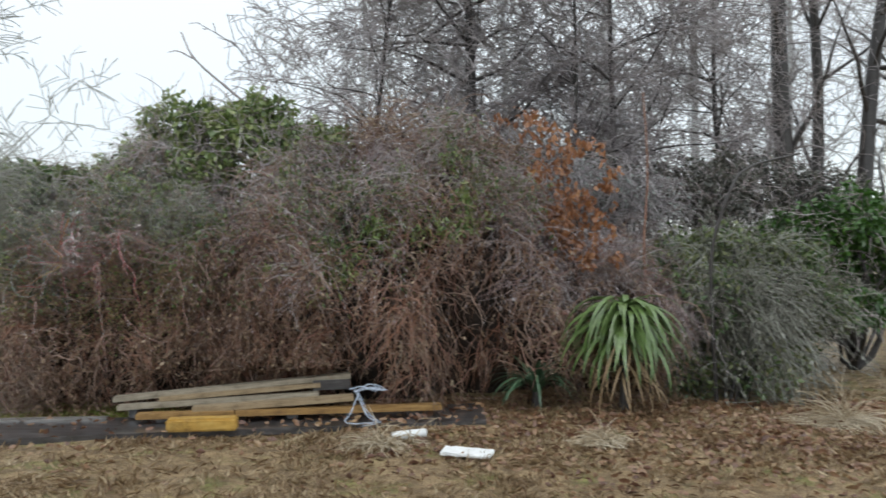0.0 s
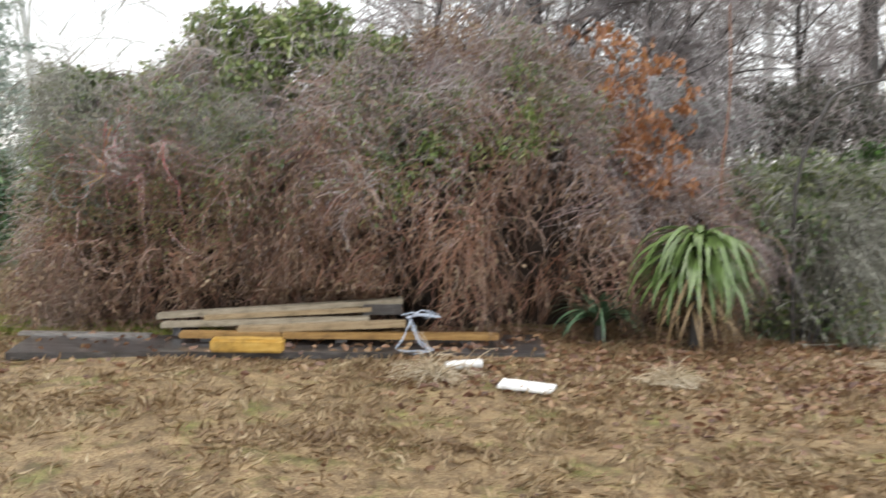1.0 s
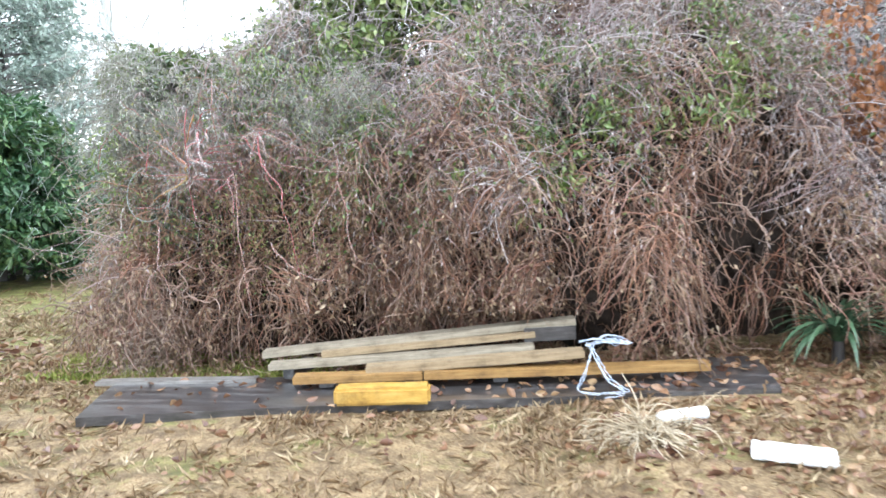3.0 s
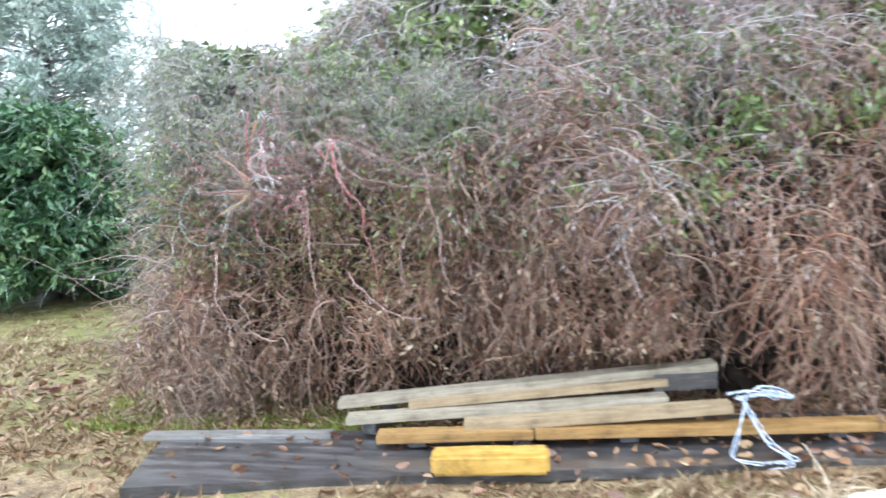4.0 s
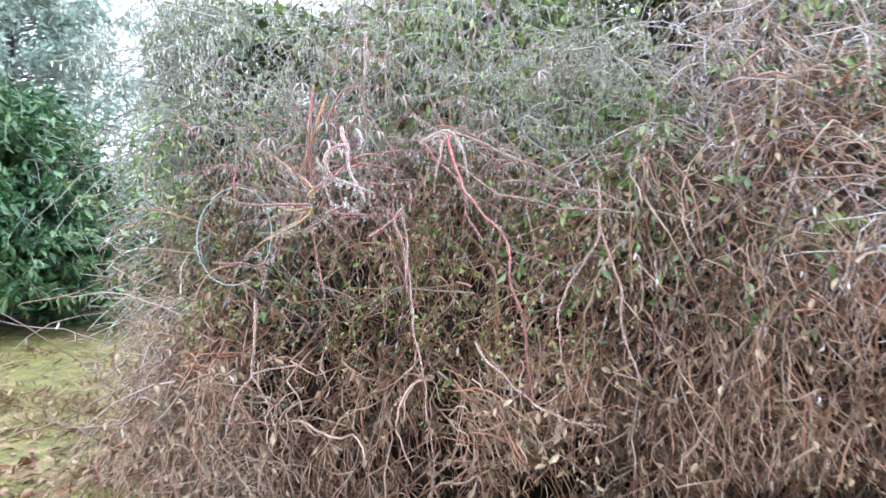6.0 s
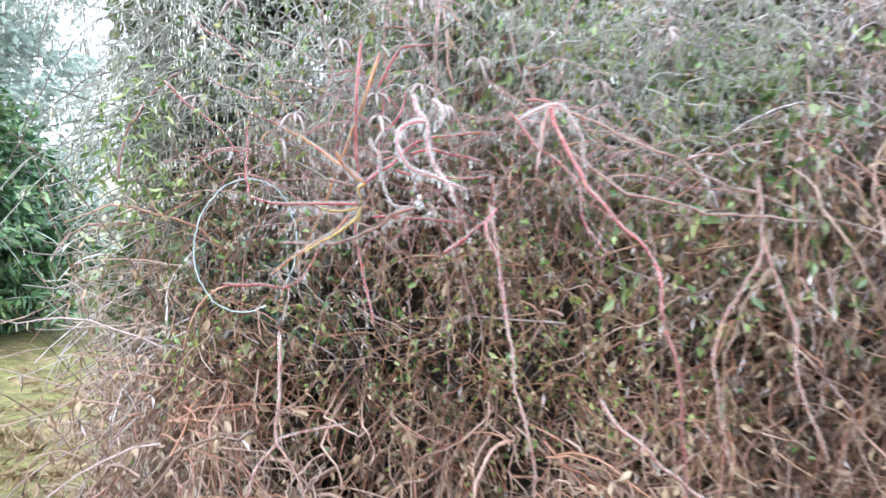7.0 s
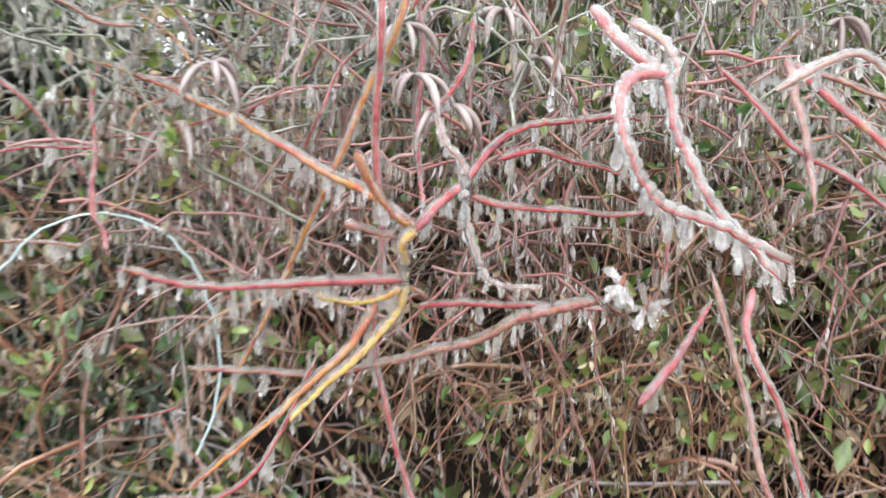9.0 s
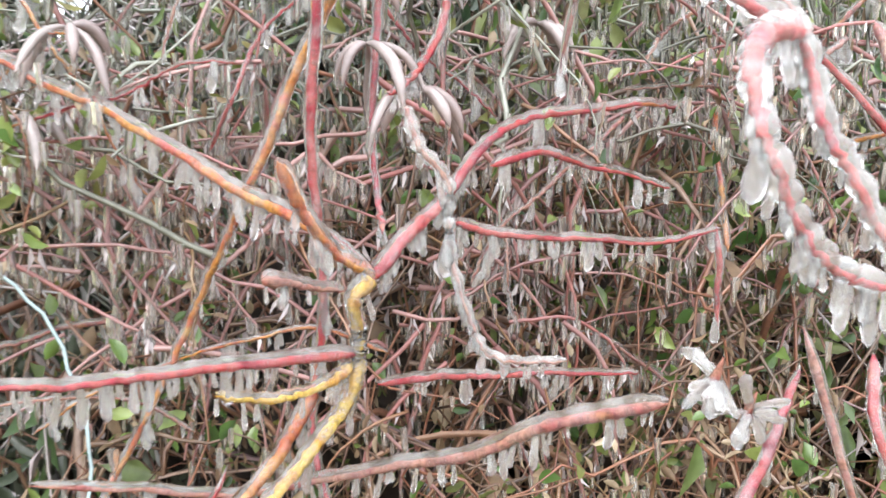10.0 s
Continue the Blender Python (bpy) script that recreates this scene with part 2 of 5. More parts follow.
def build_ground():
    m, n, l, b = material("winter_lawn", 0.75, 0.15)
    big, mid, fine = noise_node(n, l, 0.35, 3), noise_node(n, l, 2.2, 5, 0.7), noise_node(n, l, 55, 5, 0.75)
    straw = ramp_node(n, [(0.3, (0.09, 0.052, 0.028)), (0.43, (0.25, 0.165, 0.085)), (0.55, (0.40, 0.30, 0.17)), (0.7, (0.55, 0.46, 0.30))])
    l.new(fine.outputs["Fac"], straw.inputs[0])
    moss = ramp_node(n, [(0.3, (0.11, 0.12, 0.03)), (0.7, (0.33, 0.32, 0.10))])
    l.new(fine.outputs["Fac"], moss.inputs[0])
    pick = ramp_node(n, [(0.5, (0, 0, 0)), (0.64, (1, 1, 1))])
    sep = n.new("ShaderNodeSeparateXYZ")
    tco = n.new("ShaderNodeTexCoord")
    l.new(tco.outputs["Object"], sep.inputs[0])
    side = n.new("ShaderNodeMapRange")
    side.inputs[1].default_value, side.inputs[2].default_value, side.inputs[3].default_value, side.inputs[4].default_value = -4.0, -7.0, -0.02, 0.16
    l.new(sep.outputs[0], side.inputs[0])
    both = n.new("ShaderNodeMath"); both.operation = "ADD"
    l.new(mid.outputs["Fac"], both.inputs[0]); l.new(side.outputs[0], both.inputs[1])
    l.new(both.outputs[0], pick.inputs[0])
    mix = n.new("ShaderNodeMix"); mix.data_type = "RGBA"
    l.new(pick.outputs[0], mix.inputs[0]); l.new(straw.outputs[0], mix.inputs[6]); l.new(moss.outputs[0], mix.inputs[7])
    blot = noise_node(n, l, 5.5, 6, 0.7)
    br = ramp_node(n, [(0.36, (0.30, 0.25, 0.21)), (0.5, (0.70, 0.66, 0.61)), (0.64, (1.15, 1.12, 1.06))])
    l.new(blot.outputs["Fac"], br.inputs[0])
    mot = n.new("ShaderNodeMix"); mot.data_type = "RGBA"; mot.blend_type = "MULTIPLY"; mot.inputs[0].default_value = 0.85
    l.new(mix.outputs[2], mot.inputs[6]); l.new(br.outputs[0], mot.inputs[7])
    l.new(mot.outputs[2], b.inputs["Base Color"])
    bump = n.new("ShaderNodeBump"); bump.inputs["Strength"].default_value = 0.8; bump.inputs["Distance"].default_value = 0.03
    l.new(fine.outputs["Fac"], bump.inputs["Height"]); l.new(bump.outputs[0], b.inputs["Normal"])
    u = np.concatenate([[-900, -300, -120, -60, -35], np.linspace(-22, 22, 177), [35, 60, 120, 300, 900]])
    w = np.concatenate([[-900, -300, -100, -40, -15], np.linspace(-4, 30, 137), [45, 80, 150, 400, 900]])
    X, Y = np.meshgrid(u, w, indexing="ij")
    near = (np.abs(X) < 25) & (Y < 32) & (Y > -5)
    Z = np.where(near, ground_height(X, Y), 0)
    verts = np.stack([X, Y, Z], -1).reshape(-1, 3)
    nx, ny = len(u), len(w)
    i, j = np.meshgrid(np.arange(nx - 1), np.arange(ny - 1), indexing="ij")
    a = (i * ny + j).ravel()
    faces = np.stack([a, a + ny, a + ny + 1, a + 1], -1)
    ob = new("ground", mesh_from("ground", verts, faces, m))
    tagged(ob, "flat lawn of straw-coloured winter grass with leaf litter", "ground", kind="structure")


build_ground()


# ---- thicket ----
XS = np.array([-5.3, -4.9, -4.45, -3.7, -2.8, -1.5, -0.5, 0.5, 1.5, 2.5, 3.6, 4.4])
HS = np.array([0.25, 0.75, 2.0, 2.35, 2.4, 2.5, 2.85, 2.75, 1.9, 1.3, 1.1, 0.7])
YS = np.array([9.5, 8.95, 8.55, 8.35, 8.35, 8.4, 8.5, 8.75, 9.0, 9.2, 9.3, 9.6])


def thicket_face(x, u, inset=0.0):
    """A place on the thicket's face: u runs from the base (0) over the front to the ridge (1)."""
    h, y0 = np.interp(x, XS, HS), np.interp(x, XS, YS)
    lump = 0.17 * np.sin(2.1 * x + 3 * u) + 0.15 * np.sin(4.7 * x - 5 * u + 1) + 0.10 * np.sin(9.1 * x + 8 * u)
    a = u * np.pi / 2
    h = h * (1 + 0.10 * np.sin(3.3 * x + 0.5) + 0.07 * np.sin(7.1 * x + 1) + 0.04 * np.sin(15 * x))
    y = y0 + 1.9 * (1 - np.cos(a) ** 0.82) + lump * 0.7 + 0.75 * (1 - u) ** 5 + inset
    z = (h + lump) * np.sin(a) ** 0.92 - 0.6 * inset * u
    return np.stack([x, y, np.maximum(z, 0.02)], -1)


def thicket_core():
    # added backing behind the vines; the gaps' shade is put into its near-black colour
    m, n, l, b = material("gap_shade", 0.9)
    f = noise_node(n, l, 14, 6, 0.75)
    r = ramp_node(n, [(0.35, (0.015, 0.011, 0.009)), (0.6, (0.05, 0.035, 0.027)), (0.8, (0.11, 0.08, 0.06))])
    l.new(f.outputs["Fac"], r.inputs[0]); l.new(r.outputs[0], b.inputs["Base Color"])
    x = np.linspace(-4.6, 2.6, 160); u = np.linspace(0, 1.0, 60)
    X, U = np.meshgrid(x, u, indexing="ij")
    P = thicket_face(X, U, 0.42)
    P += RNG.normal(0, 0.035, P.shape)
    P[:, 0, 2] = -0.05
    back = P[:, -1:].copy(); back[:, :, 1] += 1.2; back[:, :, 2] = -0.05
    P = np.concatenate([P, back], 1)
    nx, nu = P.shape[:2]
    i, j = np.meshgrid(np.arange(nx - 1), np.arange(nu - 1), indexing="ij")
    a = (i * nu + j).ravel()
    return mesh_from("shade_backing", P.reshape(-1, 3), np.stack([a, a + nu, a + nu + 1, a + 1], -1), m)



ICE, icen, icel, iceb = material("clear_ice", 0.045, 0.0)
iceb.inputs["Base Color"].default_value = (0.97, 0.97, 0.97, 1)
iceb.inputs["Transmission Weight"].default_value = 0.92
iceb.inputs["IOR"].default_value = 1.31
ice_noise = noise_node(icen, icel, 90, 2)
ice_bump = icen.new("ShaderNodeBump")
ice_bump.inputs["Strength"].default_value, ice_bump.inputs["Distance"].default_value = 0.3, 0.003
icel.new(ice_noise.outputs["Fac"], ice_bump.inputs["Height"])
icel.new(ice_bump.outputs[0], iceb.inputs["Normal"])

def cloudy(name, clear):
    """Ice with bubbles in it: part of the light passes, the rest is scattered white."""
    m, n, l, b = material(name, 0.06)
    b.inputs["Base Color"].default_value = (0.95, 0.95, 0.95, 1)
    b.inputs["IOR"].default_value = 1.31
    nz = noise_node(n, l, 70, 3, 0.6)
    fog = n.new("ShaderNodeMapRange")
    fog.inputs[1].default_value, fog.inputs[2].default_value, fog.inputs[3].default_value, fog.inputs[4].default_value = 0.35, 0.65, clear - 0.08, min(clear + 0.08, 1.0)
    l.new(nz.outputs["Fac"], fog.inputs[0]); l.new(fog.outputs[0], b.inputs["Transmission Weight"])
    bump = n.new("ShaderNodeBump"); bump.inputs["Strength"].default_value = 0.4; bump.inputs["Distance"].default_value = 0.003
    l.new(nz.outputs["Fac"], bump.inputs["Height"]); l.new(bump.outputs[0], b.inputs["Normal"])
    return m


COAT, THICK_ICE = cloudy("glaze_ice", 0.95), cloudy("bubbly_ice", 0.86)
CONE_V = np.array([[math.cos(a) * 0.5, 0, math.sin(a) * 0.5] for a in (0, 2.094, 4.189)] + [[math.cos(a) * 0.42, 0.6, math.sin(a) * 0.42] for a in (0.3, 2.394, 4.489)] + [[0, 1.0, 0]])
CONE_F = np.array([[0, 1, 4], [0, 4, 3], [1, 2, 5], [1, 5, 4], [2, 0, 3], [2, 3, 5], [3, 4, 6], [4, 5, 6], [5, 3, 6]])
BEAD_V = np.array([[math.cos(a) * r2, y2, math.sin(a) * r2] for y2, r2 in ((0, 0.34), (0.35, 0.36), (0.7, 0.5), (0.92, 0.36)) for a in (0, 1.257, 2.513, 3.77, 5.027)] + [[0, 1.02, 0]])
BEAD_F = np.array([[r2 * 5 + i, r2 * 5 + (i + 1) % 5, r2 * 5 + 5 + (i + 1) % 5] for r2 in range(3) for i in range(5)] + [[r2 * 5 + i, r2 * 5 + 5 + (i + 1) % 5, r2 * 5 + 5 + i] for r2 in range(3) for i in range(5)] + [[15 + i, 15 + (i + 1) % 5, 20] for i in range(5)])
DOWN = np.array([0, 0, -1.0])


def icicles(at, size, width=0.22, shape=None):
    return scatter(at, np.broadcast_to(DOWN, at.shape) + RNG.normal(0, 0.05, at.shape), size, width, shape or (CONE_V, CONE_F), slim=True)


def along(P, n):
    """n places picked along strands, with the strand's way there."""
    s, k = P.shape[:2]
    i, j, f = RNG.integers(0, s, n), RNG.integers(0, k - 1, n), RNG.uniform(0, 1, (n, 1))
    a, c = P[i, j], P[i, j + 1]
    return a + (c - a) * f, unit(c - a)


def drooping(n, droop=0.8):
    return RNG.normal(0, 0.55, (n, 3)) + np.array([0, -0.15, -droop])


thicket = empty("thicket", (0, 0, 0), "ice-coated tangle of mauve-brown bramble and honeysuckle vines", "thicket", kind="stuff")
part("shade_backing", thicket_core(), None, thicket)


# the growth hangs in mops from these places on the face, with dark hollows between
LUMPS = 250
LUMP_X, LUMP_U = RNG.uniform(-4.6, 3.2, LUMPS), RNG.uniform(0.06, 1.0, LUMPS)
LUMP_OUT = np.clip(RNG.normal(0.0, 0.15, LUMPS), -0.28, 0.25)
LUMP_WAY = RNG.normal(0, 1, (LUMPS, 3)) * np.array([1.0, 0.3, 0.5])


def hanging_vines(n, lo, hi, ulo, uhi, length, r, k=12, wander=0.24, out=0.05, sag=0.16, bundle=9):
    """Strands that hang down the face in loose bundles, with gaps between them."""
    if bundle == 1:
        x, u, push, way = RNG.uniform(lo, hi, n), RNG.uniform(ulo, uhi, n), RNG.normal(0, 0.09, n), RNG.normal(0, 1, (n, 3)) * np.array([1.0, 0.3, 0.6])
    else:
        pick = np.flatnonzero((LUMP_X > lo - 0.1) & (LUMP_X < hi + 0.1) & (LUMP_U > ulo - 0.06) & (LUMP_U < uhi + 0.06))
        i = RNG.choice(pick, n)
        x, u = np.clip(LUMP_X[i] + RNG.normal(0, 0.10, n), lo, hi), np.clip(LUMP_U[i] + RNG.normal(0, 0.04, n), ulo * 0.6, 1.0)
        push = LUMP_OUT[i] + RNG.normal(0, 0.03, n)
        way = LUMP_WAY[i] + RNG.normal(0, 0.5, (n, 3)) + np.array([0, -0.25, -0.05])
    s = thicket_face(x, u, 0.0) + RNG.normal(0, 0.035, (n, 3)) + np.array([0, -out, 0])
    s[:, 1] += push
    P = grow(s, way, RNG.uniform(0.3, 1.0, n) * length, k, wander, (0, -0.01, -sag))
    P[:, :, 2] = np.maximum(P[:, :, 2], 0.03 + RNG.uniform(0, 0.1, (n, 1)))
    rear = np.where((P[:, :, 2] < 0.5) & (P[:, :, 0] > -3.5) & (P[:, :, 0] < -0.7), 8.45 + 0.145 * (P[:, :, 0] + 3.2), 8.2)
    P[:, :, 1] = np.maximum(P[:, :, 1], rear + RNG.uniform(0, 0.2, (n, 1)))
    return P, taper(n, k, RNG.uniform(0.35, 1.0, n) ** 1.7 * r, r * 0.25)


def stuff(name, mesh, parent, label=""):
    return tagged(part(name, mesh, None, parent, label), kind="stuff")



def clear_front(P, depth=8.5):
    """Keeps the tangle behind the reaching vines."""
    zone = (P[:, :, 0] > -4.75) & (P[:, :, 0] < -2.5) & (P[:, :, 2] > 0.95)
    back = depth + RNG.uniform(0, 0.3, (len(P), 1)) + np.where(RNG.uniform(0, 1, (len(P), 1)) < 0.62, 0.6, 0)
    need = np.where(zone, np.maximum(back - P[:, :, 1], 0), 0)
    for _ in range(3):
        need = np.maximum(need, (np.roll(need, 1, 1) + np.roll(need, -1, 1)) / 2)
    P = P.copy()
    P[:, :, 1] += need
    return P


# long trailing stems over the whole face, thicker away from the path's end
P1, R1 = hanging_vines(2700, -4.55, 2.6, 0.15, 0.85, 0.95, 0.0098, 12, 0.32, 0.05, 0.2)
P2, R2 = hanging_vines(2000, -4.5, -1.2, 0.12, 0.8, 0.8, 0.0055, 10, 0.34, 0.05, 0.2)
P1, P2 = clear_front(P1), clear_front(P2)
R1 = R1 * np.where((P1[:, 4:5, 0] > -4.7) & (P1[:, 4:5, 0] < -2.7) & (P1[:, 4:5, 2] > 0.9), 0.5, 1.0)
stuff("vines", mesh_from("vines", *joined([tubes(P1, R1, 3), tubes(P2, R2, 3)]), MAT_VINE), thicket, "mauve-brown trailing vine stems")
MAT_PALEVINE = island_material("pale_iced_vine", [(0.15, 0.09, 0.07), (0.25, 0.155, 0.12), (0.34, 0.235, 0.19), (0.28, 0.125, 0.095), (0.42, 0.34, 0.29)], 0.35, 0.9)
PT, RT = hanging_vines(290, -4.5, 1.6, 0.16, 0.62, 0.85, 0.0085, 22, 0.34, 0.10, 0.2, 1)
PT = clear_front(PT, 8.62)
for q, qr in zip(PT, np.maximum(RT, 0.0032)):
    part("vine", mesh_from("vine", *tubes(q[None], qr[None] * 0.95, 5), MAT_PALEVINE), None, thicket, "pale ice-glazed hanging vine")
MAT_RUSTSTEM = island_material("rust_stem", [(0.10, 0.042, 0.027), (0.21, 0.09, 0.055), (0.31, 0.155, 0.095), (0.36, 0.255, 0.18)], 0.45, 0.6)
MAT_HANGTWIG = island_material("hanging_twig", [(0.07, 0.04, 0.025), (0.17, 0.095, 0.055), (0.30, 0.175, 0.105), (0.38, 0.28, 0.20), (0.28, 0.11, 0.075), (0.50, 0.42, 0.35)], 0.45, 0.6)
PR, RR = hanging_vines(2100, -4.3, 0.8, 0.14, 0.52, 0.65, 0.0075, 9, 0.22, 0.08, 0.28, 8)
PR = clear_front(PR, 8.5)
stuff("rust_stems", mesh_from("rust_stems", *tubes(PR, RR, 3), MAT_RUSTSTEM), thicket, "rust-red straight hanging stems")
# short curling side twigs on the stems
at, way = along(np.concatenate([P1[:, :10], P2]), 15000)
P3 = grow(at, RNG.normal(0, 0.55, at.shape) + np.array([0, -0.2, -0.75]), RNG.uniform(0.03, 0.17, len(at)), 3, 0.35, (0, 0, -0.14))
R3 = taper(len(at), 3, RNG.uniform(0.0018, 0.0042, len(at)), 0.0012)
first = at[:, 2] > 1.45 + RNG.normal(0, 0.3, len(at))
stuff("twig_tangle", mesh_from("twig_tangle", *tubes(P3[~first], R3[~first], 3), MAT_HANGTWIG), thicket, "short brown and tan hanging twigs")
stuff("twig_tangle", mesh_from("twig_tangle", *tubes(P3[first], R3[first], 3), MAT_VINE), thicket)
# pale ice-glazed twigs over the top
P4, R4 = hanging_vines(4400, -4.65, 3.2, 0.42, 1.0, 0.75, 0.006, 8, 0.22, 0.05, 0.14)
P4 = clear_front(P4, 8.6)
MAT_MAUVE = island_material("mauve_twig", [(0.10, 0.06, 0.065), (0.20, 0.125, 0.13), (0.32, 0.225, 0.23), (0.45, 0.37, 0.375)], 0.4, 0.7)
streak = np.sin(2.6 * P4[:, 0, 0] + 1.0) * np.sin(3.4 * P4[:, 0, 2] - 1.3 * P4[:, 0, 0]) + RNG.normal(0, 0.25, len(P4)) > 0.05
stuff("mauve_twigs", mesh_from("mauve_twigs", *tubes(P4[streak], R4[streak], 3), MAT_MAUVE), thicket, "mauve twigs thinly glazed with ice")
stuff("iced_twigs", mesh_from("iced_twigs", *tubes(P4[~streak], R4[~streak], 3), MAT_ICY), thicket, "pale ice-glazed twigs over the crest")
n = 520
x, u = RNG.uniform(-4.7, 3.0, n), RNG.uniform(0.5, 1.0, n)
s = thicket_face(x, u, 0.02)
P5 = grow(s, RNG.normal(0, 0.7, (n, 3)) + np.array([0, -0.15, 1.0]), RNG.uniform(0.35, 1.0, n), 14, 0.1, (0, -0.01, -0.13))
P5 = clear_front(P5, 8.5)
stuff("arching_stems", mesh_from("arching_stems", *tubes(P5, taper(n, 14, RNG.uniform(0.002, 0.0055, n), 0.0014), 4), MAT_ICY), thicket, "stray iced stems arching out of the crest")
at, way = along(P5, 4200)
P6 = grow(at, way * 0.5 + RNG.normal(0, 0.7, at.shape), RNG.uniform(0.05, 0.22, len(at)), 4, 0.3, (0, 0, -0.2))
stuff("arching_twigs", mesh_from("arching_twigs", *tubes(P6, taper(len(at), 4, 0.0024, 0.0012), 3), MAT_ICY), thicket)
# stubby ice-sheathed side shoots that hang in rows under the stems
at, way = along(np.concatenate([P4, P1[:, :8]]), 26000)
at = at[(at[:, 2] > 1.0 + RNG.normal(0, 0.25, len(at))) & ((at[:, 0] > -3.5 + RNG.normal(0, 0.25, len(at))) | (RNG.uniform(0, 1, len(at)) < 0.6))]
stuff("iced_fringe", mesh_from("iced_fringe", *scatter(at, drooping(len(at), 1.6), RNG.uniform(0.02, 0.055, len(at)), 0.24), MAT_ICY), thicket, "rows of short hanging shoots white with ice")
# dead leaves low down, green ones higher
at, way = along(np.concatenate([P1[:, :10], P2]), 30000)
keep = at[:, 2] < RNG.uniform(0.3, 2.9, len(at))
at = at[keep]
stuff("dead_leaves", mesh_from("dead_leaves", *scatter(at, drooping(len(at)), RNG.uniform(0.02, 0.055, len(at)), 0.45, (LEAF2_V, LEAF2_F)), MAT_DEADLEAF), thicket, "withered brown leaves hanging on vines")
at, way = along(np.concatenate([P1[:, :8], P4]), 40000)
clump = np.sin(1.9 * at[:, 0] + 0.4) * np.sin(2.7 * at[:, 2] + at[:, 0]) + RNG.normal(0, 0.35, len(at))
keep = (at[:, 2] > 1.1) & (clump > 0.2) & (at[:, 0] < 1.2)
at = at[keep]
stuff("green_leaves", mesh_from("green_leaves", *scatter(at, drooping(len(at), 0.6), RNG.uniform(0.03, 0.075, len(at)), 0.42), MAT_GREEN), thicket, "grey-green honeysuckle leaves glazed with ice")
m = 70
MAT_SPRAY = island_material("yellow_green_leaf", [(0.05, 0.10, 0.03), (0.11, 0.19, 0.05), (0.20, 0.28, 0.08), (0.31, 0.36, 0.14), (0.40, 0.38, 0.22)], 0.4, 0.6, translucent=0.3)
cx, cu = RNG.uniform(-4.4, 0.4, m), RNG.uniform(0.36, 0.72, m)
cc = thicket_face(cx, cu, -0.02)
i = RNG.integers(0, m, 4600)
at = clear_front((cc[i] + RNG.normal(0, 0.085, (4600, 3)))[:, None].repeat(3, 1), 8.5)[:, 0]
at = at[(at[:, 0] > -3.2) | (at[:, 2] > 1.75)]
stuff("leaf_clumps", mesh_from("leaf_clumps", *scatter(at, drooping(len(at), 0.7), RNG.uniform(0.04, 0.095, len(at)), 0.36, (LEAF2_V, LEAF2_F)), MAT_SPRAY), thicket, "clumps of narrow green leaves glazed with ice")
# icicles
at, way = along(np.concatenate([P1[:, :8], P4]), 12000)
at = at[at[:, 2] > 0.9]
stuff("icicles", mesh_from("icicles", *icicles(at, RNG.uniform(0.015, 0.06, len(at)), 0.26), ICE), thicket, "small clear icicles under the twigs")


at, way = along(np.concatenate([P2, PR[:, [0, 1, 2, 3, 4, 5, 6, 7, 8, 8]]]), 9000)
at = at[(at[:, 2] > 0.5) & (at[:, 0] < -0.8)]
stuff("ice_fringe", mesh_from("ice_fringe", *icicles(at, RNG.uniform(0.015, 0.045, len(at)), 0.28), ICE), thicket, "fringe of small clear icicles")


# ---- near vines that reach out of the thicket ----
def smooth_path(points, per=8, wobble=0.0018):
    p = np.array(points, float)
    q = np.concatenate([2 * p[:1] - p[1:2], p, 2 * p[-1:] - p[-2:-1]])
    out = []
    for i in range(len(p) - 1):
        t = np.linspace(0, 1, per, endpoint=False)[:, None]
        a, b2, c, d = q[i], q[i + 1], q[i + 2], q[i + 3]
        out.append(0.5 * (2 * b2 + (c - a) * t + (2 * a - 5 * b2 + 4 * c - d) * t * t + (3 * b2 - a - 3 * c + d) * t ** 3))
    out = np.concatenate(out + [p[-1:]])
    return out + RNG.normal(0, wobble, out.shape) * np.linspace(0.3, 1, len(out))[:, None]


def bark_material(name, stops):
    """Young bark whose colour drifts along the stem, speckled and finely streaked."""
    m, n, l, b = material(name, 0.5, 0.0, 0.3)
    drift, speck = noise_node(n, l, 16, 3, 0.6), noise_node(n, l, 260, 3, 0.7)
    r = ramp_node(n, [(0.3 + 0.4 * i / (len(stops) - 1), c) for i, c in enumerate(stops)])
    l.new(drift.outputs["Fac"], r.inputs[0])
    mot = n.new("ShaderNodeMix"); mot.data_type = "RGBA"; mot.blend_type = "MULTIPLY"; mot.inputs[0].default_value = 0.8
    fr = ramp_node(n, [(0.34, (0.40, 0.36, 0.34)), (0.6, (1.2, 1.2, 1.2))])
    l.new(speck.outputs["Fac"], fr.inputs[0]); l.new(r.outputs[0], mot.inputs[6]); l.new(fr.outputs[0], mot.inputs[7])
    l.new(mot.outputs[2], b.inputs["Base Color"])
    bump = n.new("ShaderNodeBump"); bump.inputs["Strength"].default_value = 0.6; bump.inputs["Distance"].default_value = 0.0015
    l.new(speck.outputs["Fac"], bump.inputs["Height"]); l.new(bump.outputs[0], b.inputs["Normal"])
    return m


MAT_REDVINE = bark_material("red_vine_bark", [(0.17, 0.012, 0.03), (0.33, 0.02, 0.04), (0.38, 0.05, 0.045), (0.36, 0.03, 0.05), (0.42, 0.14, 0.04)])
MAT_TANVINE = bark_material("tan_vine_bark", [(0.20, 0.05, 0.055), (0.31, 0.12, 0.10), (0.36, 0.17, 0.12), (0.28, 0.07, 0.07), (0.40, 0.20, 0.07)])
MAT_YELVINE = bark_material("yellow_vine_bark", [(0.40, 0.15, 0.025), (0.46, 0.25, 0.03), (0.50, 0.34, 0.05), (0.40, 0.12, 0.03)])


